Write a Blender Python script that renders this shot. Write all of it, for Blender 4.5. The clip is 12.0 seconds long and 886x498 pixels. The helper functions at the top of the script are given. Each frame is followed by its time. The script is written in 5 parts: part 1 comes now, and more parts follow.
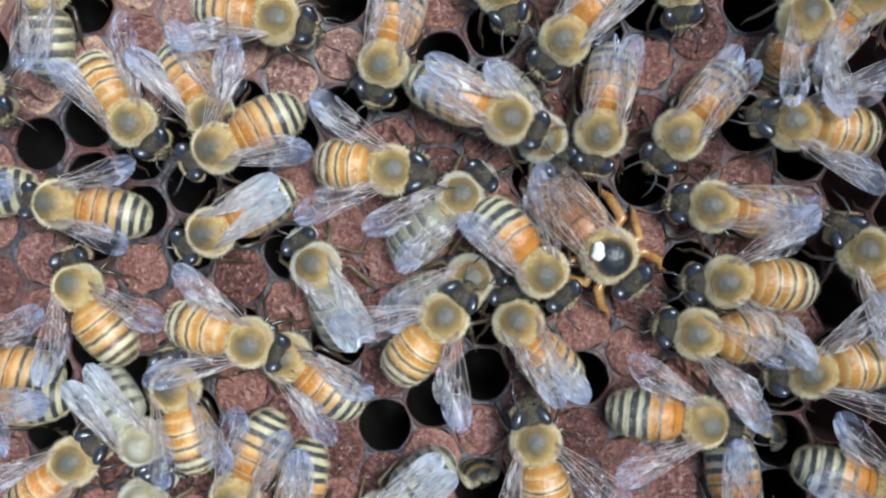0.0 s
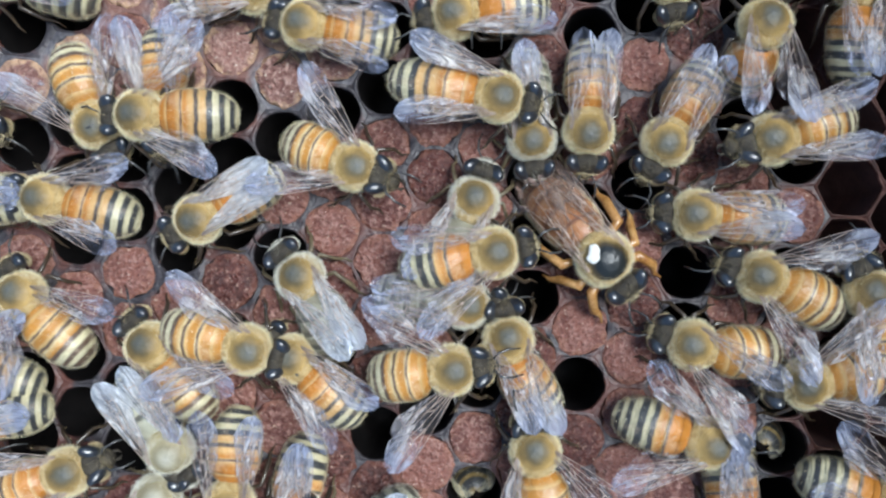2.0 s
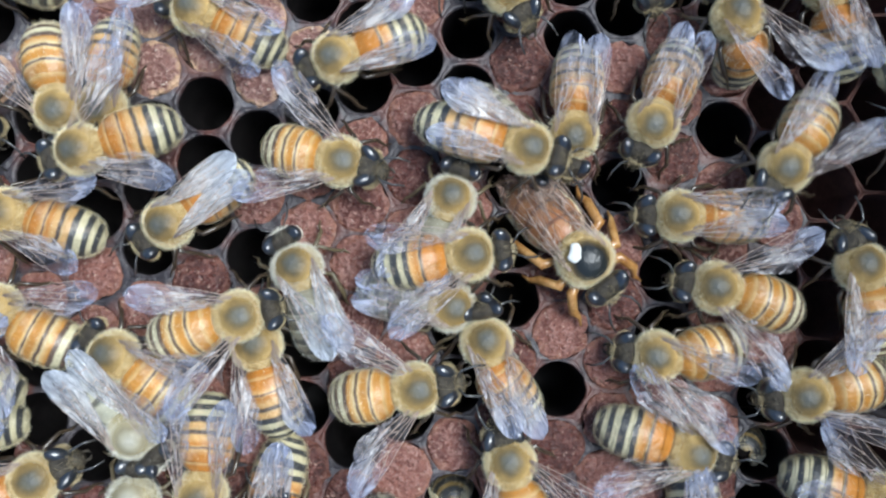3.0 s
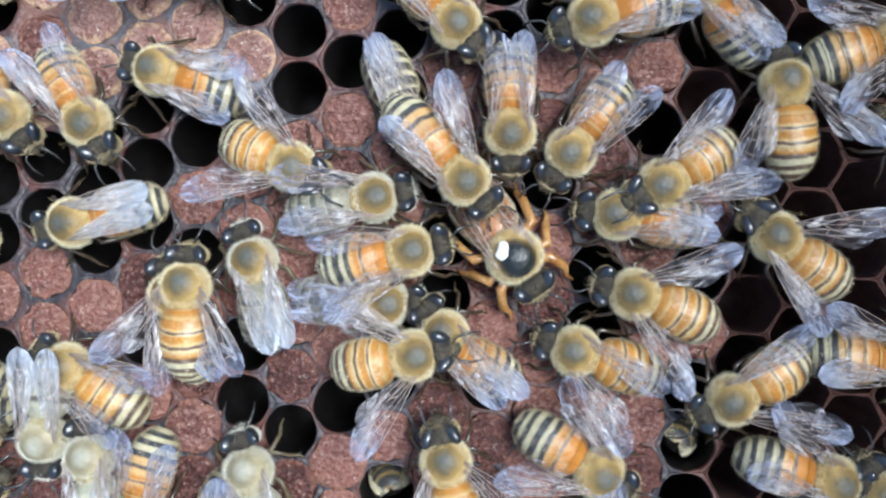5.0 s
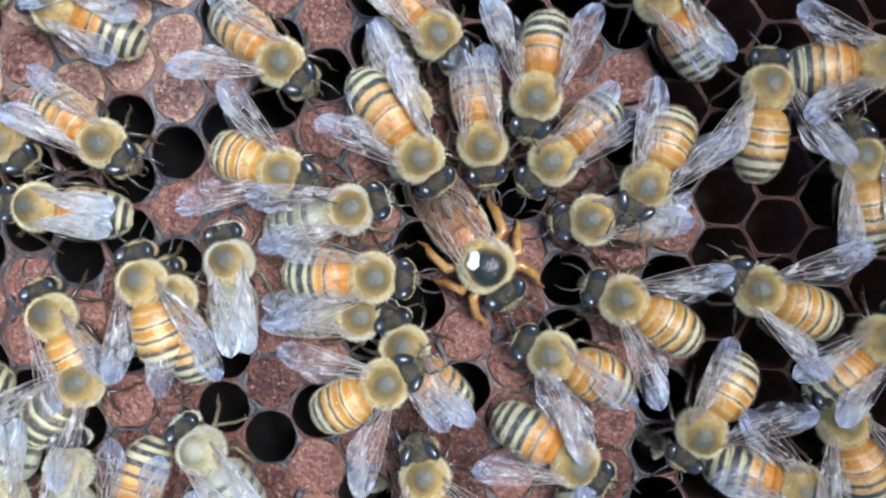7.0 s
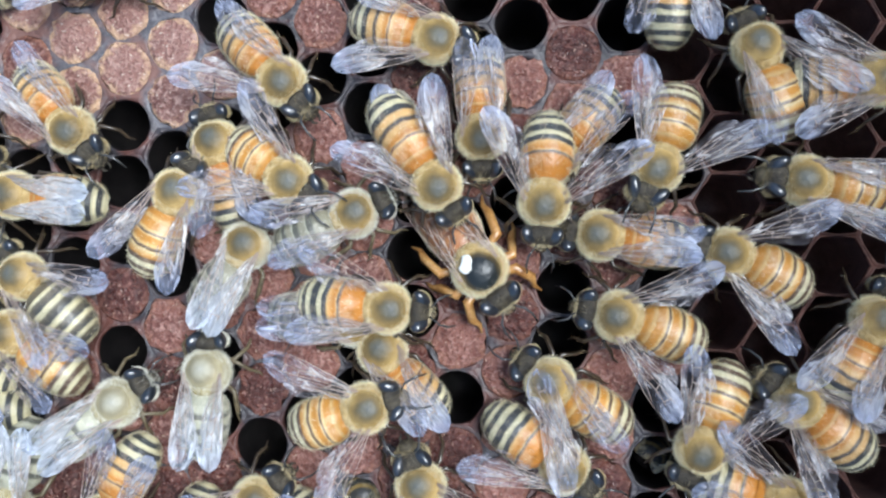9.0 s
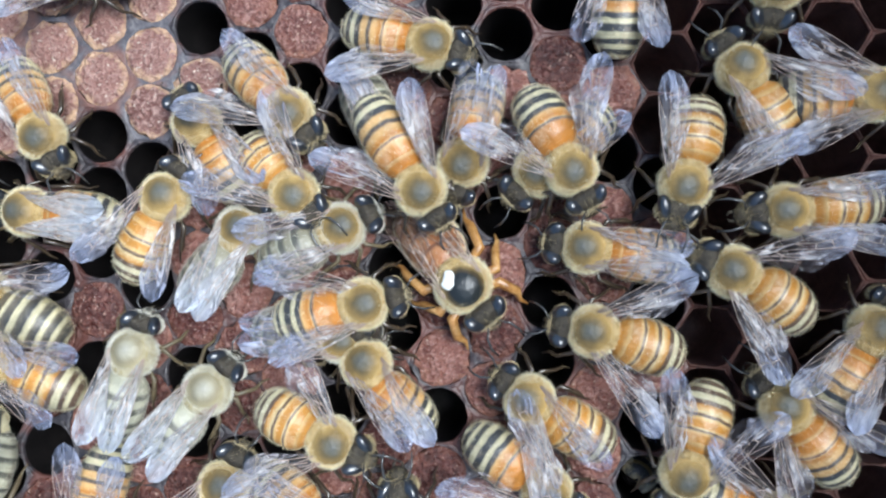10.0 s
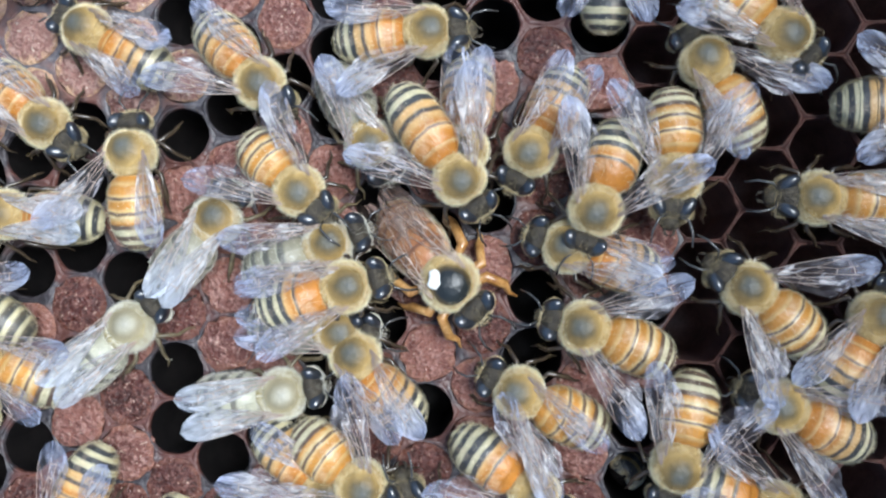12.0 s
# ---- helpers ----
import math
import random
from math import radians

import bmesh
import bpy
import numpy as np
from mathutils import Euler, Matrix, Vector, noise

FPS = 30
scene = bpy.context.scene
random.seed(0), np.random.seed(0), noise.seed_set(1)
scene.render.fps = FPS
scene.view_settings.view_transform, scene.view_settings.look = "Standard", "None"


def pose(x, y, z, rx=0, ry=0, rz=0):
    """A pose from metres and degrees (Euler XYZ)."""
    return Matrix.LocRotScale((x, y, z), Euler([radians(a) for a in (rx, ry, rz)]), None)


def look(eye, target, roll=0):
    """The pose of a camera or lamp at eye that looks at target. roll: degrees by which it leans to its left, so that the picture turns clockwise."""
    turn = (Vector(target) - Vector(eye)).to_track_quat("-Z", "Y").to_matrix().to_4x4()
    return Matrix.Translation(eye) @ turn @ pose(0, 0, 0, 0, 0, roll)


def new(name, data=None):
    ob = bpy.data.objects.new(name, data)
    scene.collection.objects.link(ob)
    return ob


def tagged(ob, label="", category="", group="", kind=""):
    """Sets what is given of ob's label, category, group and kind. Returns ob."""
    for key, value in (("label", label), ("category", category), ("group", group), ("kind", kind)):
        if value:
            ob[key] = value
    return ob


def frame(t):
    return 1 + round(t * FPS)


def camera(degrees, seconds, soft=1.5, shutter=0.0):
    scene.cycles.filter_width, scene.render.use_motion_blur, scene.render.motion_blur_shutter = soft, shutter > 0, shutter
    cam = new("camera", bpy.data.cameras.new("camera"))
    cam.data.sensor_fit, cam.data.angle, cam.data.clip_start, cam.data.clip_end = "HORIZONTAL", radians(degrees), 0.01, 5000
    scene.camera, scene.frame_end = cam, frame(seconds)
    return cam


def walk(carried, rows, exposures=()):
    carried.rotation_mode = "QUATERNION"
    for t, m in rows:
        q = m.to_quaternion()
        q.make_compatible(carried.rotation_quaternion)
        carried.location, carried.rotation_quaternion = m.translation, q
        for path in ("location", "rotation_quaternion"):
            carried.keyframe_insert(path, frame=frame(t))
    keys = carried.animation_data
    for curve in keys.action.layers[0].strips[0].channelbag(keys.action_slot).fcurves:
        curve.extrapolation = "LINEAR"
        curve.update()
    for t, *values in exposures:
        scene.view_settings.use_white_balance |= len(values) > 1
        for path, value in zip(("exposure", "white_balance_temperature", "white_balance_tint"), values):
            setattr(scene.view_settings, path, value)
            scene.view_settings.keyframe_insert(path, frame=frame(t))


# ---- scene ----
# The scene is about ten centimetres across: a sheet of brood comb lying flat, the bees on it, and a hand-held camera above it.
MM = 0.001
LENS = 60
cam = camera(LENS, 12.0, soft=2.2, shutter=0.4)
PATH = [
    (0.0, pose(0.00000, -0.00000, 0.07118, -0.332, 3.348, 0.027)),
    (0.5, pose(-0.00007, 0.00034, 0.07044, -0.656, 3.356, 0.043)),
    (1.0, pose(-0.00079, 0.00144, 0.07069, -0.573, 3.474, 0.112)),
    (1.5, pose(-0.00076, 0.00071, 0.07118, -0.299, 3.737, 0.012)),
    (2.0, pose(-0.00082, -0.00063, 0.06992, 0.465, 2.280, 0.113)),
    (2.5, pose(-0.00279, -0.00470, 0.06938, 3.290, 0.370, 0.444)),
    (3.0, pose(-0.00167, -0.00335, 0.06857, 2.861, 0.003, 0.388)),
    (3.2, pose(-0.00121, -0.00271, 0.06790, 2.815, 0.132, 0.414)),
    (4.8, pose(0.00515, -0.00193, 0.07048, 1.830, 1.442, 0.083)),
    (5.0, pose(0.00691, -0.00100, 0.07036, 0.759, 2.036, 0.111)),
    (5.5, pose(0.00825, -0.00103, 0.07109, 0.795, 1.972, 0.088)),
    (6.0, pose(0.00883, 0.00070, 0.07145, 0.455, 2.053, 0.104)),
    (6.5, pose(0.00992, 0.00101, 0.07091, -0.020, 2.130, -0.001)),
    (6.7, pose(0.00950, 0.00038, 0.07119, 0.134, 2.177, -0.082)),
    (8.3, pose(0.01055, 0.00026, 0.07324, 0.785, 2.343, -0.374)),
    (8.5, pose(0.01171, -0.00006, 0.07112, 1.526, 3.320, 0.340)),
    (9.0, pose(0.01298, 0.00012, 0.07035, 0.990, 4.612, 0.156)),
    (9.5, pose(0.01354, 0.00020, 0.06949, 1.132, 4.599, 0.283)),
    (10.0, pose(0.01424, 0.00051, 0.06870, 1.736, 4.471, 0.178)),
    (10.5, pose(0.01386, 0.00141, 0.06901, 1.398, 4.355, 0.117)),
    (11.0, pose(0.01437, 0.00188, 0.06779, 0.965, 4.351, 0.151)),
    (11.5, pose(0.01485, 0.00157, 0.06744, 0.532, 4.527, 0.127)),
    (12.0, pose(0.01511, 0.00055, 0.06772, 1.280, 4.207, 0.171)),
]
# the clip's camera brightens a little as it pans on
walk(cam, PATH, exposures=[(0.0, 0.22, 6000, 4), (3.2, 0.28, 6000, 4), (4.8, 0.45, 5950, 5), (12.0, 0.45, 5950, 5)])

# ---- light: open shade under a bright sky ----
world = bpy.data.worlds.new("sky")
world.use_nodes = True
scene.world = world
wn, wl = world.node_tree.nodes, world.node_tree.links
sky = wn.new("ShaderNodeTexSky")
sky.sky_type = "NISHITA"
sky.sun_disc = False
sky.sun_elevation = radians(65)
sky.sun_rotation = radians(73)
sky.air_density, sky.dust_density = 1.0, 2.0
wn["Background"].inputs["Strength"].default_value = 0.12
wl.new(sky.outputs[0], wn["Background"].inputs["Color"])
sun_data = bpy.data.lights.new("sun", "SUN")
sun_data.energy, sun_data.angle, sun_data.color = 3.3, radians(30), (1.0, 1.0, 1.0)
sun = new("sun", sun_data)
sun.matrix_world = look((0.4, 0.12, 0.9), (0, 0, 0))

# ---- materials ----
def material(name, colors, rough=0.6, scale=900.0, detail=5.0, bump=0.0, bump_scale=None, metal=0.0, island=0.0, sheen=0.0, coat=0.0,
             spots=None, spec=0.5):
    """A surface whose colour runs between two or three tones by noise at two scales, with relief."""
    m = bpy.data.materials.new(name)
    m.use_nodes = True
    n, l = m.node_tree.nodes, m.node_tree.links
    b = n["Principled BSDF"]
    b.inputs["Roughness"].default_value = rough
    b.inputs["Metallic"].default_value = metal
    b.inputs["Specular IOR Level"].default_value = spec
    b.inputs["Coat Weight"].default_value = coat
    b.inputs["Coat Roughness"].default_value = 0.12
    co = n.new("ShaderNodeTexCoord")
    big = n.new("ShaderNodeTexNoise")
    big.inputs["Scale"].default_value = scale
    big.inputs["Detail"].default_value = detail
    l.new(co.outputs["Object"], big.inputs["Vector"])
    fine = n.new("ShaderNodeTexNoise")
    fine.inputs["Scale"].default_value = scale * 6
    fine.inputs["Detail"].default_value = 3
    l.new(co.outputs["Object"], fine.inputs["Vector"])
    mix = n.new("ShaderNodeMath")
    mix.operation = "MULTIPLY_ADD"
    l.new(fine.outputs["Fac"], mix.inputs[0])
    mix.inputs[1].default_value = 0.4
    half = n.new("ShaderNodeMath")
    half.operation = "MULTIPLY"
    l.new(big.outputs["Fac"], half.inputs[0])
    half.inputs[1].default_value = 0.6
    l.new(half.outputs[0], mix.inputs[2])
    value = mix.outputs[0]
    if island:
        geo = n.new("ShaderNodeNewGeometry")
        add = n.new("ShaderNodeMath")
        add.operation = "MULTIPLY_ADD"
        l.new(geo.outputs["Random Per Island"], add.inputs[0])
        add.inputs[1].default_value = island
        sub = n.new("ShaderNodeMath")
        sub.operation = "SUBTRACT"
        l.new(value, sub.inputs[0])
        sub.inputs[1].default_value = island / 2
        l.new(sub.outputs[0], add.inputs[2])
        value = add.outputs[0]
    ramp = n.new("ShaderNodeValToRGB")
    l.new(value, ramp.inputs[0])
    e = ramp.color_ramp.elements
    e[0].position, e[1].position = 0.32, 0.68
    e[0].color, e[1].color = (*colors[0], 1), (*colors[-1], 1)
    if len(colors) == 3:
        mid = e.new(0.5)
        mid.color = (*colors[1], 1)
    color = ramp.outputs[0]
    if spots:
        vor = n.new("ShaderNodeTexNoise")
        vor.inputs["Scale"].default_value = scale * 0.45
        vor.inputs["Detail"].default_value = 6
        l.new(co.outputs["Object"], vor.inputs["Vector"])
        r2 = n.new("ShaderNodeValToRGB")
        r2.color_ramp.elements[0].position, r2.color_ramp.elements[1].position = 0.47, 0.58
        l.new(vor.outputs["Fac"], r2.inputs[0])
        mx = n.new("ShaderNodeMix")
        mx.data_type = "RGBA"
        l.new(r2.outputs[0], mx.inputs["Factor"])
        l.new(color, mx.inputs["A"])
        mx.inputs["B"].default_value = (*spots, 1)
        color = mx.outputs["Result"]
    l.new(color, b.inputs["Base Color"])
    if sheen:
        b.inputs["Sheen Weight"].default_value = sheen
    if bump:
        bp = n.new("ShaderNodeBump")
        bp.inputs["Strength"].default_value = bump
        bp.inputs["Distance"].default_value = 0.0003
        tex = n.new("ShaderNodeTexNoise")
        tex.inputs["Scale"].default_value = bump_scale or scale * 3
        tex.inputs["Detail"].default_value = 6
        l.new(co.outputs["Object"], tex.inputs["Vector"])
        l.new(tex.outputs["Fac"], bp.inputs["Height"])
        l.new(bp.outputs[0], b.inputs["Normal"])
    return m


WAX = material("slate_brown_wax", [(0.022, 0.02, 0.023), (0.05, 0.044, 0.05), (0.11, 0.096, 0.1)], 0.42, 420, bump=1.0, spots=(0.12, 0.05, 0.04), spec=0.6)
WAX_LIGHT = material("blue_grey_wax", [(0.05, 0.047, 0.054), (0.11, 0.105, 0.118), (0.22, 0.205, 0.21)], 0.42, 420, bump=0.8, spots=(0.2, 0.105, 0.085))
WAX_RED = material("red_brown_wax", [(0.03, 0.011, 0.009), (0.07, 0.027, 0.02), (0.15, 0.07, 0.055)], 0.55, 500, bump=0.5, spec=0.35)
# dark old brood wax, blackened further with the shade of the cell's depth
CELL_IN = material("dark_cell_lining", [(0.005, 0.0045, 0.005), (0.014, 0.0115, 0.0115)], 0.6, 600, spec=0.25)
CELL_RED = material("brown_cell_lining", [(0.055, 0.032, 0.03), (0.15, 0.085, 0.075)], 0.45, 600, spec=0.4)


def capping(name, low, mid, high, rim, flake, rough):
    """Fibrous wax over a sealed cell: brown lace with small pits and pale flakes, tan towards its rim, no two the same tone."""
    m = bpy.data.materials.new(name)
    m.use_nodes = True
    n, l = m.node_tree.nodes, m.node_tree.links
    b = n["Principled BSDF"]
    b.inputs["Roughness"].default_value = rough
    co = n.new("ShaderNodeTexCoord")

    def cloud(scale, detail, bend=0.0):
        tex = n.new("ShaderNodeTexNoise")
        tex.inputs["Scale"].default_value = scale
        tex.inputs["Detail"].default_value = detail
        tex.inputs["Distortion"].default_value = bend
        l.new(co.outputs["Object"], tex.inputs["Vector"])
        return tex.outputs["Fac"]

    def blend(fac, one, two):
        mx = n.new("ShaderNodeMix")
        mx.data_type = "RGBA"
        l.new(fac, mx.inputs["Factor"])
        for key, c in (("A", one), ("B", two)):
            if isinstance(c, tuple):
                mx.inputs[key].default_value = (*c, 1)
            else:
                l.new(c, mx.inputs[key])
        return mx.outputs["Result"]

    def steps(value, lo, hi):
        r = n.new("ShaderNodeMapRange")
        l.new(value, r.inputs["Value"])
        r.inputs["From Min"].default_value, r.inputs["From Max"].default_value = lo, hi
        return r.outputs[0]

    fibre = cloud(2300, 7, 0.35)
    patch = cloud(620, 5, 0.6)
    at = n.new("ShaderNodeAttribute")
    at.attribute_name = "band"
    edge = n.new("ShaderNodeMath")
    edge.operation = "MULTIPLY_ADD"
    l.new(cloud(1100, 5, 0.8), edge.inputs[0])
    edge.inputs[1].default_value = 1.1
    l.new(at.outputs["Fac"], edge.inputs[2])
    info = n.new("ShaderNodeObjectInfo")
    own = n.new("ShaderNodeMath")
    own.operation = "MULTIPLY_ADD"
    l.new(info.outputs["Random"], own.inputs[0])
    own.inputs[1].default_value = 0.34
    l.new(patch, own.inputs[2])
    color = blend(steps(own.outputs[0], 0.46, 0.82), low, mid)
    color = blend(steps(fibre, 0.48, 0.76), color, high)
    color = blend(steps(cloud(3400, 2), 0.6, 0.68), color, low)
    color = blend(steps(edge.outputs[0], 1.34, 1.6), color, rim)
    color = blend(steps(cloud(900, 6, 1.2), 0.58, 0.72), color, high)
    color = blend(steps(cloud(2600, 2), 0.66, 0.72), color, flake)
    l.new(color, b.inputs["Base Color"])
    gloss = n.new("ShaderNodeMapRange")
    l.new(cloud(1700, 3), gloss.inputs["Value"])
    gloss.inputs["From Min"].default_value, gloss.inputs["From Max"].default_value = 0.4, 0.62
    gloss.inputs["To Min"].default_value, gloss.inputs["To Max"].default_value = rough - 0.22, rough + 0.15
    l.new(gloss.outputs[0], b.inputs["Roughness"])
    bp = n.new("ShaderNodeBump")
    bp.inputs["Strength"].default_value = 1.0
    bp.inputs["Distance"].default_value = 0.0005
    l.new(fibre, bp.inputs["Height"])
    l.new(bp.outputs[0], b.inputs["Normal"])
    return m


CAP = [capping("capping_wax", (0.11, 0.037, 0.03), (0.24, 0.098, 0.074), (0.42, 0.24, 0.2), (0.28, 0.13, 0.09), (0.5, 0.36, 0.28), 0.48),
       capping("dark_capping_wax", (0.045, 0.014, 0.011), (0.11, 0.036, 0.03), (0.22, 0.1, 0.08), (0.17, 0.07, 0.05), (0.42, 0.28, 0.22), 0.42),
       capping("light_capping_wax", (0.17, 0.075, 0.062), (0.31, 0.16, 0.13), (0.48, 0.31, 0.26), (0.58, 0.38, 0.24), (0.66, 0.54, 0.44), 0.5)]
SOIL = material("dark_ground", [(0.03, 0.028, 0.02), (0.07, 0.06, 0.04)], 0.9, 60, bump=0.5)

BLACK = material("black_cuticle", [(0.012, 0.01, 0.01), (0.03, 0.025, 0.022)], 0.25, 900, bump=0.2, bump_scale=4000)
BROWN = material("brown_cuticle", [(0.05, 0.025, 0.012), (0.12, 0.06, 0.025)], 0.35, 900, bump=0.2, bump_scale=4000)
SLATE = material("slate_cuticle", [(0.05, 0.055, 0.05), (0.12, 0.13, 0.12)], 0.35, 900, bump=0.2)
FUZZ_GOLD = material("golden_brown_fuzz", [(0.36, 0.235, 0.09), (0.53, 0.385, 0.17), (0.65, 0.51, 0.27)], 0.9, 1200, bump=1.0, bump_scale=5000, spec=0.1)
FUZZ_GREY = material("grey_fuzz", [(0.28, 0.22, 0.09), (0.45, 0.38, 0.2), (0.58, 0.52, 0.34)], 0.9, 1200, bump=1.0, bump_scale=5000, spec=0.1)
HAIR_GOLD = material("straw_hair", [(0.66, 0.47, 0.2), (0.83, 0.66, 0.35), (0.92, 0.82, 0.56)], 0.6, 900, island=0.5, spec=0.3)
HAIR_CREAM = material("cream_hair", [(0.86, 0.73, 0.42), (0.95, 0.87, 0.6), (0.97, 0.94, 0.78)], 0.6, 900, island=0.5, spec=0.3)
HAIR_GREY = material("grey_hair", [(0.7, 0.66, 0.5), (0.86, 0.84, 0.72), (0.95, 0.94, 0.88)], 0.6, 900, island=0.5, spec=0.3)
HAIR_TAN = material("tan_hair", [(0.4, 0.3, 0.14), (0.62, 0.5, 0.28), (0.84, 0.74, 0.5)], 0.6, 900, island=0.6, spec=0.3)
HEAD = material("dark_face", [(0.016, 0.013, 0.01), (0.04, 0.032, 0.022), (0.09, 0.075, 0.05)], 0.6, 1500, bump=0.8, bump_scale=5000)
EYE = material("compound_eye", [(0.006, 0.009, 0.014), (0.018, 0.024, 0.036)], 0.34, 3000, bump=0.3, bump_scale=2500, coat=0.9, spec=1.0)
LEG = material("black_brown_leg", [(0.022, 0.017, 0.013), (0.08, 0.056, 0.034)], 0.28, 1500, coat=0.4)
LEG_PALE = material("olive_leg", [(0.06, 0.047, 0.028), (0.19, 0.15, 0.085)], 0.4, 1500)
LEG_QUEEN = material("amber_leg", [(0.24, 0.095, 0.022), (0.44, 0.22, 0.065), (0.62, 0.38, 0.15)], 0.32, 700, coat=0.5)
FEELER = material("grey_black_antenna", [(0.03, 0.03, 0.03), (0.1, 0.1, 0.1)], 0.25, 1500, coat=0.6)
# brown veins, their whitish gloss put into the paler tone
VEIN = material("brown_vein", [(0.3, 0.2, 0.15), (0.66, 0.55, 0.48)], 0.35, 900)
PAINT = material("white_paint", [(0.78, 0.78, 0.72), (0.88, 0.88, 0.83)], 0.35, 1500, bump=0.2)


def membrane(name, tones, solid, tip=0.0, rough=0.17):
    """Thin clear wing skin: much of it seen through, the rest a creased glossy film, denser towards the tip; sheen and
    glints are put into its tones.
    """
    m = bpy.data.materials.new(name)
    m.use_nodes = True
    n, l = m.node_tree.nodes, m.node_tree.links
    b = n["Principled BSDF"]
    b.inputs["Roughness"].default_value = rough
    b.inputs["Specular IOR Level"].default_value = 1.0
    co = n.new("ShaderNodeTexCoord")
    info = n.new("ShaderNodeObjectInfo")
    move = n.new("ShaderNodeVectorMath")
    l.new(co.outputs["Object"], move.inputs[0])
    l.new(info.outputs["Random"], move.inputs[1])

    def streaks(scale, along, across, bend):
        mp = n.new("ShaderNodeMapping")
        mp.inputs["Scale"].default_value = (along, across, 1.0)
        l.new(move.outputs[0], mp.inputs["Vector"])
        tex = n.new("ShaderNodeTexNoise")
        tex.inputs["Scale"].default_value = scale
        tex.inputs["Detail"].default_value = 4
        tex.inputs["Distortion"].default_value = bend
        l.new(mp.outputs[0], tex.inputs["Vector"])
        return tex.outputs["Fac"]

    def fused(op, x, y, z=0.0):
        q = n.new("ShaderNodeMath")
        q.operation = op
        for k, w in enumerate((x, y, z)):
            if isinstance(w, float):
                q.inputs[k].default_value = w
            else:
                l.new(w, q.inputs[k])
        return q.outputs[0]

    broad = streaks(300, 0.7, 1.1, 0.8)
    fine = streaks(1150, 0.4, 1.3, 1.1)
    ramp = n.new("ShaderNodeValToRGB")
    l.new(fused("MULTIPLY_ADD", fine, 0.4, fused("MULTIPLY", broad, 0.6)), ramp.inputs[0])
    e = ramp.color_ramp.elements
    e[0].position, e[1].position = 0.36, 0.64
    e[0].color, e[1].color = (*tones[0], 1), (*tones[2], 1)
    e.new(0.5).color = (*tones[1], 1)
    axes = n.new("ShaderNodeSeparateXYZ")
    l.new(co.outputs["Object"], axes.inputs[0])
    # towards the tip the colour takes on the sky's bluish sheen
    tip_sheen = n.new("ShaderNodeMapRange")
    tip_sheen.inputs["From Min"].default_value, tip_sheen.inputs["From Max"].default_value = -0.0048, -0.0078
    tip_sheen.inputs["To Max"].default_value = 0.75
    l.new(axes.outputs["X"], tip_sheen.inputs["Value"])
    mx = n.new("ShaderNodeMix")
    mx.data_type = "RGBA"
    l.new(tip_sheen.outputs[0], mx.inputs["Factor"])
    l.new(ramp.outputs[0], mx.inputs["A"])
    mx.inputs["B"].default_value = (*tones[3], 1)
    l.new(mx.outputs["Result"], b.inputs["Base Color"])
    bp = n.new("ShaderNodeBump")
    bp.inputs["Strength"].default_value = 1.0
    bp.inputs["Distance"].default_value = 0.0006
    l.new(fine, bp.inputs["Height"])
    l.new(bp.outputs[0], b.inputs["Normal"])
    # painted glints: the film turns denser and whiter along fine streaks
    crease_glint = n.new("ShaderNodeMapRange")
    crease_glint.inputs["From Min"].default_value, crease_glint.inputs["From Max"].default_value = 0.57, 0.68
    crease_glint.inputs["To Max"].default_value = 0.55
    l.new(fine, crease_glint.inputs["Value"])
    dense = fused("MULTIPLY_ADD", fine, 1.3, fused("MULTIPLY_ADD", broad, 1.5, solid - 1.48))
    dense = fused("ADD", dense, crease_glint.outputs[0])
    dense = fused("MULTIPLY_ADD", axes.outputs["X"], -tip / 0.009, dense)
    low = n.new("ShaderNodeClamp")
    low.inputs["Min"].default_value, low.inputs["Max"].default_value = 0.06, 0.92
    l.new(dense, low.inputs["Value"])
    clear = n.new("ShaderNodeBsdfTransparent")
    mix = n.new("ShaderNodeMixShader")
    l.new(low.outputs[0], mix.inputs[0])
    l.new(clear.outputs[0], mix.inputs[1])
    l.new(b.outputs[0], mix.inputs[2])
    l.new(mix.outputs[0], n["Material Output"].inputs["Surface"])
    return m


# tones: dark, middle, white glint, and the sheen painted on the tip
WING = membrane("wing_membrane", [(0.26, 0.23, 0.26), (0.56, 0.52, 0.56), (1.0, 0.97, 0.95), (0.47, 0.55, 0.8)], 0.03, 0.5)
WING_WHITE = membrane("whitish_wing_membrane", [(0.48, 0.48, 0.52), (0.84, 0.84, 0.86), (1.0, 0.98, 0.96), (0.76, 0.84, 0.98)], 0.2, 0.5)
WING_BROWN = membrane("brown_wing_membrane", [(0.26, 0.14, 0.1), (0.42, 0.26, 0.18), (0.78, 0.64, 0.54), (0.36, 0.25, 0.21)], 0.12, 0.2)


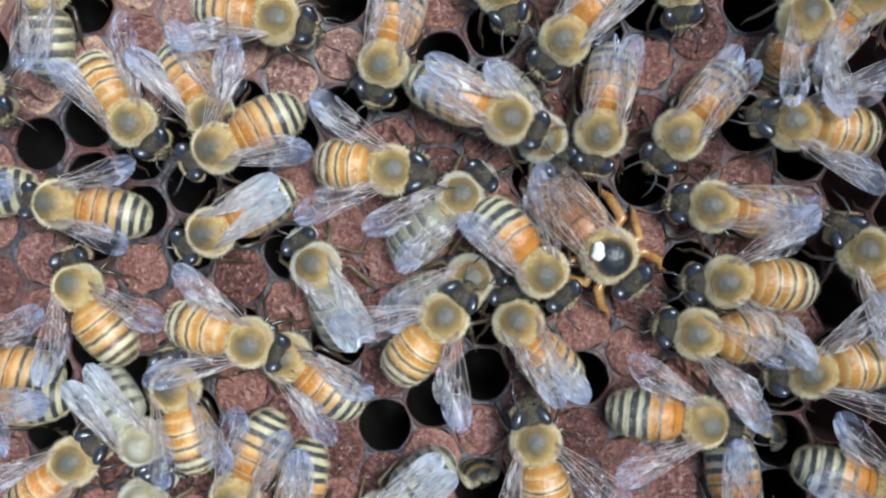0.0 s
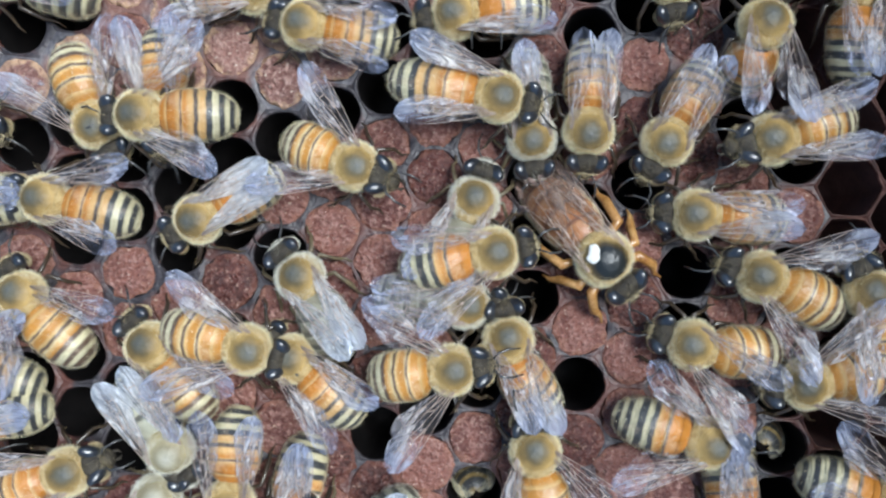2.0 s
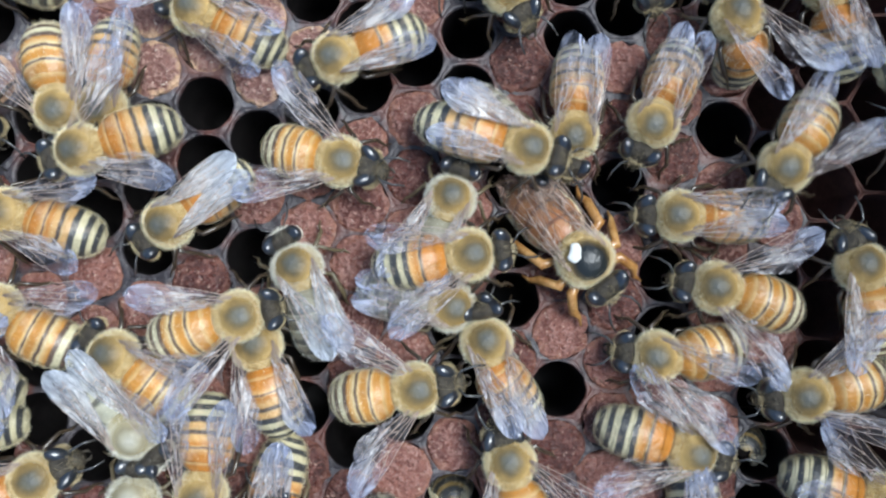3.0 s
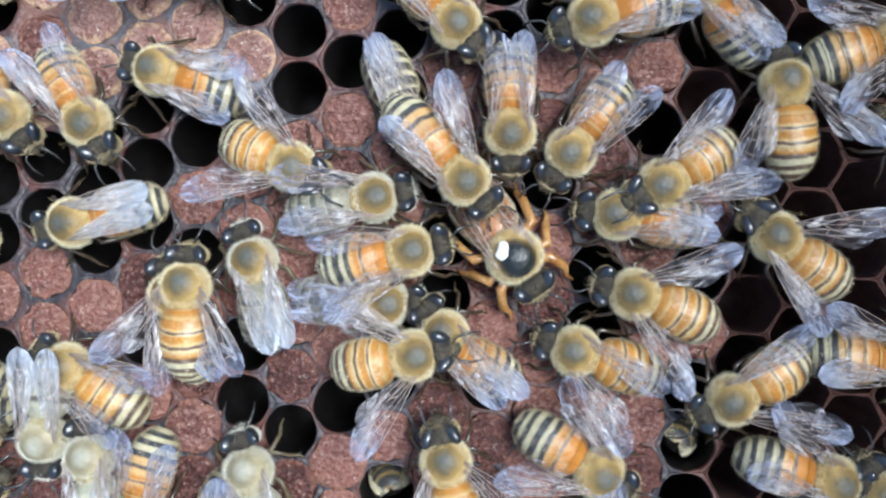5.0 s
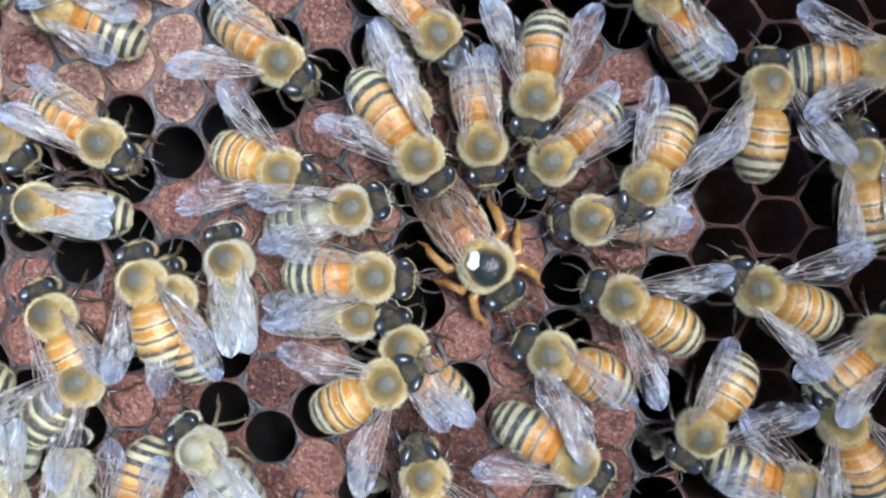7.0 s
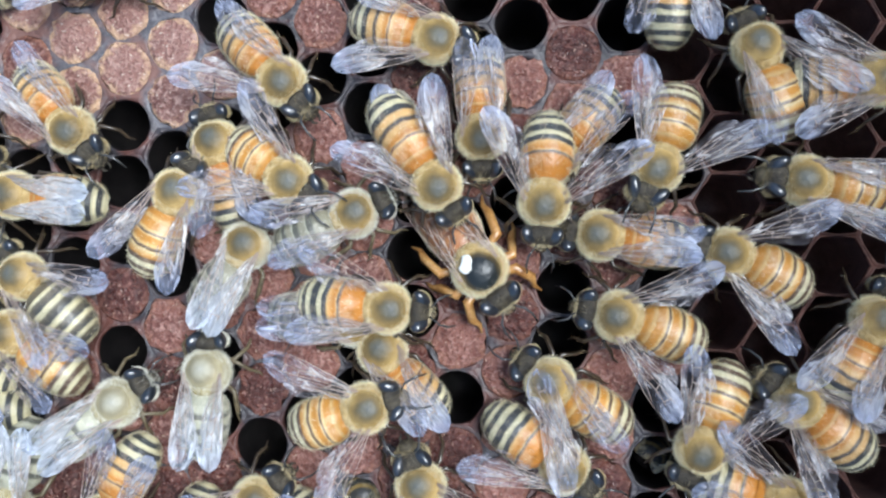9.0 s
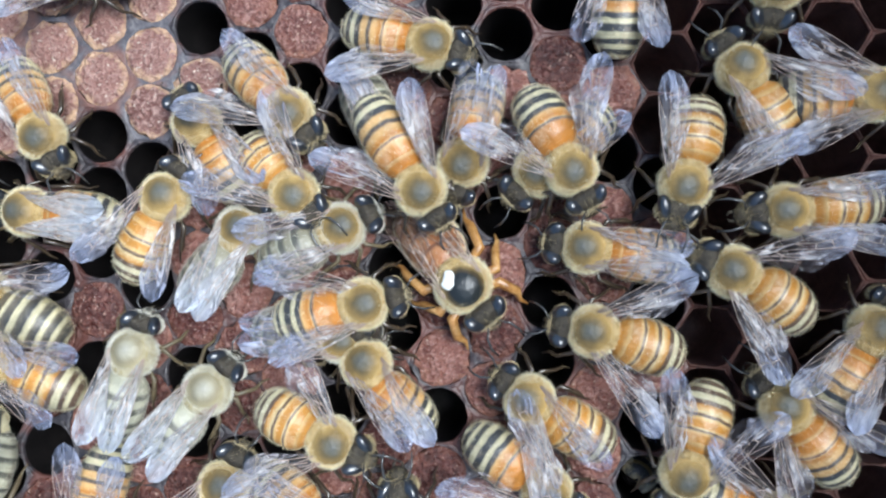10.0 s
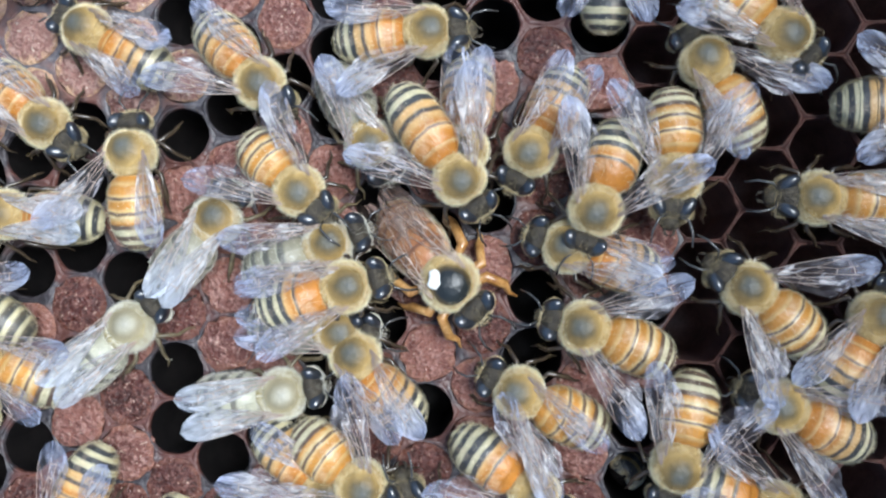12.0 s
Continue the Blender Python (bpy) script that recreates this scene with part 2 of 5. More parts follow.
def banded(name, stops, rough=0.42, coat=0.28, spec=0.6, fuzz=0.0, rag=0.24):
    """Colours along the share that the mesh carries (front to rear edge, or middle to rim), a little uneven; fuzz:
    strength of the painted gloss patches.
    """
    m = bpy.data.materials.new(name)
    m.use_nodes = True
    n, l = m.node_tree.nodes, m.node_tree.links
    b = n["Principled BSDF"]
    at = n.new("ShaderNodeAttribute")
    at.attribute_name = "band"
    co = n.new("ShaderNodeTexCoord")
    tex = n.new("ShaderNodeTexNoise")
    tex.inputs["Scale"].default_value = 900
    tex.inputs["Detail"].default_value = 6
    l.new(co.outputs["Object"], tex.inputs["Vector"])
    add = n.new("ShaderNodeMath")
    add.operation = "MULTIPLY_ADD"
    l.new(tex.outputs["Fac"], add.inputs[0])
    add.inputs[1].default_value = rag
    off = n.new("ShaderNodeMath")
    off.operation = "SUBTRACT"
    l.new(at.outputs["Fac"], off.inputs[0])
    off.inputs[1].default_value = rag / 2
    l.new(off.outputs[0], add.inputs[2])
    ramp = n.new("ShaderNodeValToRGB")
    l.new(add.outputs[0], ramp.inputs[0])
    e = ramp.color_ramp.elements
    e[0].position, e[0].color = stops[0][0], (*stops[0][1], 1)
    e[1].position, e[1].color = stops[-1][0], (*stops[-1][1], 1)
    for p, c in stops[1:-1]:
        e.new(p).color = (*c, 1)
    tone = n.new("ShaderNodeTexNoise")
    tone.inputs["Scale"].default_value = 420
    tone.inputs["Detail"].default_value = 5
    l.new(co.outputs["Object"], tone.inputs["Vector"])
    r2 = n.new("ShaderNodeMapRange")
    r2.inputs["From Min"].default_value, r2.inputs["From Max"].default_value = 0.3, 0.7
    r2.inputs["To Min"].default_value, r2.inputs["To Max"].default_value = 0.72, 1.15
    l.new(tone.outputs["Fac"], r2.inputs["Value"])
    info = n.new("ShaderNodeObjectInfo")
    own = n.new("ShaderNodeMath")
    own.operation = "MULTIPLY_ADD"
    l.new(info.outputs["Random"], own.inputs[0])
    own.inputs[1].default_value, own.inputs[2].default_value = 0.24, 0.88
    both = n.new("ShaderNodeMath")
    both.operation = "MULTIPLY"
    l.new(own.outputs[0], both.inputs[0])
    l.new(r2.outputs[0], both.inputs[1])
    mul = n.new("ShaderNodeVectorMath")
    mul.operation = "SCALE"
    # pale patches mixed into the colour for the plates' specular streaks
    down = n.new("ShaderNodeTexNoise")
    down.inputs["Scale"].default_value = 520
    down.inputs["Detail"].default_value = 4
    l.new(co.outputs["Object"], down.inputs["Vector"])
    gloss_patch = n.new("ShaderNodeMapRange")
    gloss_patch.inputs["From Min"].default_value, gloss_patch.inputs["From Max"].default_value = 0.54, 0.72
    gloss_patch.inputs["To Max"].default_value = fuzz
    l.new(down.outputs["Fac"], gloss_patch.inputs["Value"])
    pale = n.new("ShaderNodeMix")
    pale.data_type = "RGBA"
    l.new(gloss_patch.outputs[0], pale.inputs["Factor"])
    l.new(ramp.outputs[0], pale.inputs["A"])
    pale.inputs["B"].default_value = (0.8, 0.62, 0.42, 1)
    l.new(pale.outputs["Result"], mul.inputs[0])
    l.new(both.outputs[0], mul.inputs["Scale"])
    l.new(mul.outputs[0], b.inputs["Base Color"])
    b.inputs["Roughness"].default_value = rough
    b.inputs["Specular IOR Level"].default_value = spec
    b.inputs["Coat Weight"].default_value = coat
    b.inputs["Coat Roughness"].default_value = 0.36
    b.inputs["Sheen Weight"].default_value = coat * 0.4
    b.inputs["Sheen Roughness"].default_value = 0.4
    b.inputs["Sheen Tint"].default_value = (1.0, 0.9, 0.7, 1)
    bp = n.new("ShaderNodeBump")
    bp.inputs["Strength"].default_value = 0.6
    bp.inputs["Distance"].default_value = 0.0003
    hair = n.new("ShaderNodeTexNoise")
    hair.inputs["Scale"].default_value = 1300
    hair.inputs["Detail"].default_value = 6
    l.new(co.outputs["Object"], hair.inputs["Vector"])
    l.new(hair.outputs["Fac"], bp.inputs["Height"])
    l.new(bp.outputs[0], b.inputs["Normal"])
    return m


# the middle's grey is sky reflection painted onto the bald plate
SCUTUM = banded("bald_grey_back", [(0, (0.12, 0.122, 0.108)), (0.26, (0.125, 0.115, 0.08)), (0.48, (0.165, 0.122, 0.055)), (0.72, (0.3, 0.2, 0.07)), (1, (0.48, 0.33, 0.12))], 0.5, 0.0, 0.45, rag=0.62)
SCUTUM_PALE = banded("pale_bald_back", [(0, (0.46, 0.44, 0.36)), (0.36, (0.38, 0.35, 0.25)), (0.6, (0.3, 0.26, 0.16)), (0.8, (0.4, 0.34, 0.2)), (1, (0.5, 0.44, 0.28))], 0.45, 0.0, 0.5)
SCUTUM_QUEEN = banded("black_bald_back", [(0, (0.03, 0.036, 0.038)), (0.62, (0.018, 0.022, 0.023)), (0.8, (0.1, 0.07, 0.03)), (1, (0.4, 0.27, 0.1))], 0.32, 0.1, 0.5)


# ---- mesh helpers (sizes in millimetres) ----
def mesh_of(name, bm, mats, smooth=True):
    me = bpy.data.meshes.new(name)
    bmesh.ops.scale(bm, vec=(MM, MM, MM), verts=bm.verts)
    bm.to_mesh(me)
    bm.free()
    for m in mats if isinstance(mats, (list, tuple)) else [mats]:
        me.materials.append(m)
    if smooth:
        me.polygons.foreach_set("use_smooth", [True] * len(me.polygons))
    return me


def part(name, data, parent, label=""):
    """Links a mesh as one object under a thing or under a part."""
    ob = new(name, data)
    ob.parent = parent
    return tagged(ob, label)


def blob(bm, cx, cy, cz, rx, ry, rz, u=16, v=10, mat=0, turn=None):
    made = bmesh.ops.create_uvsphere(bm, u_segments=u, v_segments=v, radius=1.0)
    m = Matrix.Translation((cx, cy, cz)) @ (turn or Matrix()) @ Matrix.Diagonal((rx, ry, rz, 1))
    bmesh.ops.transform(bm, matrix=m, verts=made["verts"])
    for f in {f for w in made["verts"] for f in w.link_faces}:
        f.material_index = mat
    return made["verts"]


def tube(bm, points, radii, sides=6, mat=0):
    """A limb through the points, with its radius at each."""
    rings = []
    for k, p in enumerate(points):
        p = Vector(p)
        d = Vector(points[min(k + 1, len(points) - 1)]) - Vector(points[max(k - 1, 0)])
        d.normalize()
        a = d.cross(Vector((0.13, 0.31, 0.94)))
        a.normalize()
        b = d.cross(a)
        rings.append([bm.verts.new(p + radii[k] * (math.cos(q) * a + math.sin(q) * b)) for q in [2 * math.pi * s / sides for s in range(sides)]])
    for r0, r1 in zip(rings, rings[1:]):
        for s in range(sides):
            bm.faces.new((r0[s], r0[(s + 1) % sides], r1[(s + 1) % sides], r1[s])).material_index = mat
    bm.faces.new(rings[0][::-1]).material_index = mat
    bm.faces.new(rings[-1]).material_index = mat


def hairs(bm, rng, n, center, radii, length, keep, lean=(0, 0, 0), width=0.055, mat=1):
    """Single hairs standing on an ellipsoid, where keep(direction) says so."""
    made = 0
    while made < n:
        d = Vector((rng.gauss(0, 1), rng.gauss(0, 1), rng.gauss(0, 1))).normalized()
        if not keep(d):
            continue
        made += 1
        p = Vector((center[0] + d.x * radii[0], center[1] + d.y * radii[1], center[2] + d.z * radii[2]))
        up = Vector((d.x / radii[0], d.y / radii[1], d.z / radii[2])).normalized()
        tip_way = (up + Vector(lean) + 0.35 * Vector((rng.gauss(0, 1), rng.gauss(0, 1), rng.gauss(0, 1)))).normalized()
        side = tip_way.cross(Vector((rng.gauss(0, 1), rng.gauss(0, 1), rng.gauss(0, 1)))).normalized() * width / 2
        l = length * rng.uniform(0.6, 1.2)
        v = [bm.verts.new(p - side), bm.verts.new(p + side), bm.verts.new(p + tip_way * l)]
        bm.faces.new(v).material_index = mat


# ---- the comb ----


def cell_place(i, j):
    """The centre of a cell, or of a corner between cells, in millimetres: a turned hexagonal net, a little drawn out of true as bees build it."""
    x, y = 5.15 * i * 1.00423, (-2.975 * i - 5.95 * j) * 1.00423
    c, s = math.cos(-0.0373), math.sin(-0.0373)
    x, y = x * c - y * s - 9.693, (x * s + y * c) * 0.9876 + 22.732
    u, v = max(-1.3, min(1.3, x / 50)), max(-1.3, min(1.3, y / 30))
    x += 0.154 - 1.262 * u - 0.006 * v - 0.252 * u * u + 1.494 * u * v - 0.208 * v * v + 1.401 * u**3 - 0.691 * u * u * v - 0.295 * u * v * v - 0.451 * v**3
    y += -0.562 + 0.015 * u - 0.418 * v + 1.205 * u * u - 0.525 * u * v + 0.645 * v * v - 0.687 * u**3 + 0.707 * u * u * v + 0.283 * u * v * v - 0.335 * v**3
    return Vector((x * 0.91, y * 0.91, 0))


def corner(i, j, k):
    """Corner k of cell i, j, shared with its neighbours."""
    near = [(1, 0), (1, -1), (0, -1), (-1, 0), (-1, 1), (0, 1)]
    a, b = near[k], near[(k + 1) % 6]
    return cell_place(i + (a[0] + b[0]) / 3, j + (a[1] + b[1]) / 3)


# Open cells, column by column; the columns from the ninth on are all open.
OPEN = {-8: "5 11", -7: "4 6 10 11", -6: "3 5 6 7 9 10", -5: "5 6 9 10", -4: "4 5 6 9", -3: "3 4 5 7", -2: "3 5", -1: "0 2 6 7", 0: "0 1 7",
        1: "0 6", 2: "-2 -1 0 4 5 7", 3: "1 2 3", 4: "-3 -2 1 4", 5: "-3 0", 6: "-4 1 2", 7: "-5 -4 -2", 8: "-6 -5 -4 -3 -2 0 2 3 4"}
OPEN = {i: {int(w) for w in text.split()} for i, text in OPEN.items()}
comb = tagged(new("honeycomb"), "old dark brood comb, some cells capped, some open", "honeycomb", kind="structure")
rng = random.Random(5)


def ring_pts(center, corners, t, z, n=24, roundness=1.0, radius=2.2, wob=0.0):
    """A ring between a circle (roundness 1) and the cell's own hexagon (0), drawn in by t millimetres."""
    pts = []
    for s in range(n):
        a = 2 * math.pi * s / n
        k = s * 6 / n
        k0 = int(k) % 6
        f = k - int(k)
        h = corners[k0].lerp(corners[(k0 + 1) % 6], f) - center
        hl = h.length
        h = h * max(0.05, (hl - t) / hl)
        d = h.normalized()
        c = d * radius
        p = h.lerp(c, roundness) + center
        p += d * wob * (noise.noise(Vector((p.x * 0.9, p.y * 0.9, 2.0))) + 0.7 * noise.noise(Vector((p.x * 2.6, p.y * 2.6, 5.0))))
        pts.append(Vector((p.x, p.y, z + 0.16 * noise.noise(Vector((p.x * 0.7, p.y * 0.7, 3.0))))))
    return pts


def skin(bm, rings, mats, close=True):
    rows = [[bm.verts.new(p) for p in r] for r in rings]
    n = len(rows[0])
    for q, (a, b) in enumerate(zip(rows, rows[1:])):
        for s in range(n):
            bm.faces.new((a[s], a[(s + 1) % n], b[(s + 1) % n], b[s])).material_index = mats[q]
    if close:
        bm.faces.new(rows[-1]).material_index = mats[-1]


def open_cell(i, j):
    thin = i >= 9 or (i == 8 and j < -2)
    c, k = cell_place(i, j), [corner(i, j, s) for s in range(6)]
    c = sum(k, Vector()) / 6
    bm = bmesh.new()
    rnd, t, r = (0.4, 0.13, 2.58) if thin else (0.9, 0.34, 2.52 + rng.uniform(-0.1, 0.06))
    top = 0.0
    rings = [ring_pts(c, k, 0.0, top - 0.05, roundness=0.0), ring_pts(c, k, t * 0.55, top + 0.1, roundness=rnd * 0.75, radius=r + 0.14, wob=0.1),
             ring_pts(c, k, t, top + 0.02, roundness=rnd, radius=r, wob=0.12), ring_pts(c, k, t, top - 0.35, roundness=rnd, radius=r - 0.03, wob=0.12),
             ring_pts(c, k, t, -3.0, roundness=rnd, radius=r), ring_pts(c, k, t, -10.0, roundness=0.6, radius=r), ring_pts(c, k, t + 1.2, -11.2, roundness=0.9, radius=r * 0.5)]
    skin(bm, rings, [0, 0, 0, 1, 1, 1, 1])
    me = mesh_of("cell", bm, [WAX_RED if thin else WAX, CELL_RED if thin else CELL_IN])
    return part("cell", me, comb)


def capped_cell(i, j):
    k = [corner(i, j, s) for s in range(6)]
    c = sum(k, Vector()) / 6
    bm = bmesh.new()
    r = 2.5 + rng.uniform(-0.14, 0.08)
    skin(bm, [ring_pts(c, k, 0.0, -0.05, roundness=0.0), ring_pts(c, k, 0.35, 0.02, roundness=0.8, radius=r + 0.12, wob=0.1), ring_pts(c, k, 0.4, -0.1, roundness=1.0, radius=r + 0.02, wob=0.12),
              ring_pts(c, k, 0.4, -1.2, roundness=1.0, radius=r, wob=0.1)], [0, 0, 0, 0])
    light = i <= -1 and j + i / 2 < 2.4
    part("cell", mesh_of("cell_rim", bm, WAX_LIGHT if light else WAX), comb)
    bm = bmesh.new()
    high, dip = rng.uniform(0.15, 0.5), rng.uniform(-0.25, 0.15)
    rings = []
    for q, f in enumerate((1.0, 0.96, 0.86, 0.66, 0.42, 0.18)):
        z = 0.0 + high * (1 - f**2.4) + dip * max(0, 1 - f * 2.2)
        rings.append([p + Vector((0, 0, 0.16 * noise.noise(p * 1.7) + 0.07 * noise.noise(p * 5))) for p in ring_pts(c, k, 0.4, z - (0.22 if q == 0 else 0), n=24, roundness=0.9, radius=r * f * 1.05, wob=0.5 * f)])
    layer = bm.verts.layers.float.new("band")
    skin(bm, rings, [0] * 6)
    for v in bm.verts:
        v[layer] = min(1.0, (v.co - c).xy.length / r)
    me = mesh_of("capping", bm, rng.choice([CAP[2], CAP[2], CAP[2], CAP[0]] if light else [CAP[0], CAP[0], CAP[1], CAP[0], CAP[0], CAP[1]]))
    return part("capping", me, comb)


far = bmesh.new()
for i in range(-17, 22):
    for j in range(-20, 22):
        p = cell_place(i, j)
        inside = -53 < p.x < 51 and -28.5 < p.y < 30.5
        if inside and (i >= 9 or j in OPEN.get(i, ())):
            open_cell(i, j)
        elif inside:
            capped_cell(i, j)
        elif -80 < p.x < 80 and -60 < p.y < 60:
            k = [corner(i, j, s) for s in range(6)]
            c = sum(k, Vector()) / 6
            skin(far, [ring_pts(c, k, 0.0, -0.05, n=12, roundness=0), ring_pts(c, k, 0.4, 0.0, n=12, roundness=0.9, radius=2.2), ring_pts(c, k, 0.8, -0.2, n=12, roundness=0.9, radius=1.6)], [0, 0, 1])
tagged(part("outer_comb", mesh_of("outer_comb", far, [WAX, CAP[1]]), comb), "capped comb beyond the bees", kind="stuff")
bm = bmesh.new()
bmesh.ops.create_cube(bm, size=1.0, matrix=Matrix.Translation((0, 0, -13)) @ Matrix.Diagonal((162, 122, 2.4, 1)))
part("midrib", mesh_of("midrib", bm, WAX_RED, False), comb)
bm = bmesh.new()
bmesh.ops.create_grid(bm, x_segments=40, y_segments=40, size=20000, matrix=Matrix.Translation((0, 0, -14.2)))
ground = tagged(new("ground", mesh_of("ground", bm, SOIL)), "bare dark ground beneath the comb", "ground", kind="structure")


# an unseen board, added beside the comb to block sky and darken the right
WOOD = material("weathered_pine", [(0.12, 0.075, 0.04), (0.2, 0.13, 0.075), (0.3, 0.21, 0.13)], 0.7, 40, bump=0.4)
bm = bmesh.new()
bmesh.ops.create_cube(bm, size=1.0, matrix=Matrix.Translation((126, 0, 68)) @ Matrix.Diagonal((22, 480, 164, 1)))
bmesh.ops.bevel(bm, geom=bm.edges[:], offset=2.0, segments=2, affect="EDGES")
tagged(new("wall_east", mesh_of("wall_east", bm, WOOD, False)), "unseen pine board added to shade the comb's right side", "hive box", kind="structure")


# ---- bees: shared meshes, built once in millimetres with the head towards +x and the feet at z = 0 ----
def wing_mesh(name, length, width, skin_mat, cells):
    bm = bmesh.new()
    n = 22
    lead, trail = [], []
    for s in range(n + 1):
        t = s / n
        x = -length * t
        end = math.sqrt(max(0.0, 1 - max(0.0, (t - 0.7) / 0.3) ** 2.3))
        mid = -width * (0.16 + 0.28 * t)
        lead.append((x, mid + end * (0.06 * width * math.sin(math.pi * t) - mid)))
        wide = -width * (0.12 + 0.88 * min(1, t / 0.72) ** 0.9) * (1 - 0.25 * max(0, t - 0.72))
        trail.append((x, mid + end * (wide - mid) - 0.01))
    rows = []
    for (x, a), (_, b) in zip(lead, trail):
        rows.append([bm.verts.new((x, a + (b - a) * q / 5, 0.1 * math.sin(q * 1.9 + x * 0.7) * min(1, -x / 2) + 0.02 * x)) for q in range(6)])
    for r0, r1 in zip(rows, rows[1:]):
        for q in range(5):
            bm.faces.new((r0[q], r0[q + 1], r1[q + 1], r1[q]))
    bmesh.ops.solidify(bm, geom=bm.faces[:], thickness=0.03)
    me = mesh_of(name, bm, skin_mat)
    vb = bmesh.new()

    def on(t, q):
        k = max(0.0, min(1.0, t)) * n
        k0 = min(n - 1, int(k))
        f = k - k0
        x = -length * t
        a = lead[k0][1] * (1 - f) + lead[k0 + 1][1] * f
        b = trail[k0][1] * (1 - f) + trail[k0 + 1][1] * f
        qq = q * 5
        return (x, a + (b - a) * q, 0.1 * math.sin(qq * 1.9 + x * 0.7) * min(1, -x / 2) + 0.02 * x + 0.04)

    for line in cells:
        pts = [on(t, q) for t, q in line]
        tube(vb, pts, [0.05] + [0.024] * (len(pts) - 1), 4)
    return me, mesh_of(name + "_veins", vb, VEIN)


FORE = [[(0, 0.1), (0.3, 0.0), (0.6, 0.0), (0.78, 0.02)], [(0, 0.3), (0.25, 0.3), (0.45, 0.3), (0.6, 0.16), (0.72, 0.06)], [(0.02, 0.5), (0.25, 0.55), (0.42, 0.55), (0.6, 0.6), (0.82, 0.7)],
        [(0.45, 0.3), (0.5, 0.45), (0.42, 0.55)], [(0.45, 0.3), (0.62, 0.4), (0.8, 0.4)], [(0.62, 0.4), (0.6, 0.6)], [(0.76, 0.4), (0.76, 0.66)], [(0.1, 0.85), (0.3, 0.85), (0.5, 0.93)], [(0.25, 0.55), (0.32, 0.86)]]
HIND = [[(0, 0.1), (0.35, 0.05), (0.75, 0.1)], [(0, 0.5), (0.35, 0.5), (0.6, 0.6)], [(0.35, 0.5), (0.4, 0.06)], [(0.35, 0.5), (0.75, 0.4)]]
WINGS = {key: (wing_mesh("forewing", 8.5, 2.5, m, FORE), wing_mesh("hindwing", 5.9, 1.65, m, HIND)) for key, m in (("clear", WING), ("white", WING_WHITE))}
WINGS["queen"] = (wing_mesh("forewing", 9.4, 2.7, WING_BROWN, FORE), wing_mesh("hindwing", 6.6, 1.9, WING_BROWN, HIND))


def thorax_mesh(fuzz, hair, seed):
    """The furry trunk: a pale fringe round its sides, short brown-gold pile on top, and a rounded shield behind."""
    r = random.Random(seed)
    bm = bmesh.new()
    blob(bm, 0, 0, 3.0, 1.98, 2.08, 1.82, 24, 16)
    blob(bm, -1.42, 0, 3.62, 0.72, 1.25, 0.66, 14, 10)
    hairs(bm, r, 6200, (0, 0, 3.0), (1.94, 2.04, 1.78), 0.46, lambda d: -0.3 < d.z < r.choice((0.3, 0.5, 0.62, 0.72)), (0, 0, 0.35), 0.017, 2)
    hairs(bm, r, 3800, (0, 0, 3.0), (1.97, 2.07, 1.81), 0.2, lambda d: d.z > 0.35 and math.hypot(d.x - 0.1, d.y) > r.uniform(0.62, 0.95), (-0.4, 0, 0.0), 0.013)
    for side in (1, -1):
        blob(bm, 0.8, side * 1.32, 3.25, 0.62, 0.56, 0.56, 12, 8)
        blob(bm, -0.65, side * 1.45, 3.2, 0.52, 0.46, 0.5, 12, 8)
        hairs(bm, r, 520, (0.8, side * 1.32, 3.25), (0.62, 0.56, 0.56), 0.36, lambda d: d.z > -0.2, (0.1, side * 0.3, 0.2), 0.016, 2)
        hairs(bm, r, 360, (-0.65, side * 1.45, 3.2), (0.52, 0.46, 0.5), 0.34, lambda d: d.z > -0.2, (-0.1, side * 0.3, 0.2), 0.016, 2)
    hairs(bm, r, 700, (-1.42, 0, 3.62), (0.72, 1.25, 0.66), 0.26, lambda d: d.z > 0, (-0.5, 0, 0.2), 0.014)
    return mesh_of("thorax", bm, [fuzz, hair, HAIR_CREAM if hair is HAIR_GOLD else hair])


def scutum_mesh(mat):
    bm = bmesh.new()
    layer = bm.verts.layers.float.new("band")
    blob(bm, 0.08, 0, 3.0, 2.02, 2.06, 1.875, 36, 30)
    bmesh.ops.delete(bm, geom=[v for v in bm.verts if v.co.z < 3.0 + 1.875 * 0.52], context="VERTS")
    for v in bm.verts:
        v[layer] = min(1.0, math.hypot((v.co.x - 0.45) * 0.92, v.co.y) / 1.7)
    return mesh_of("scutum", bm, mat)


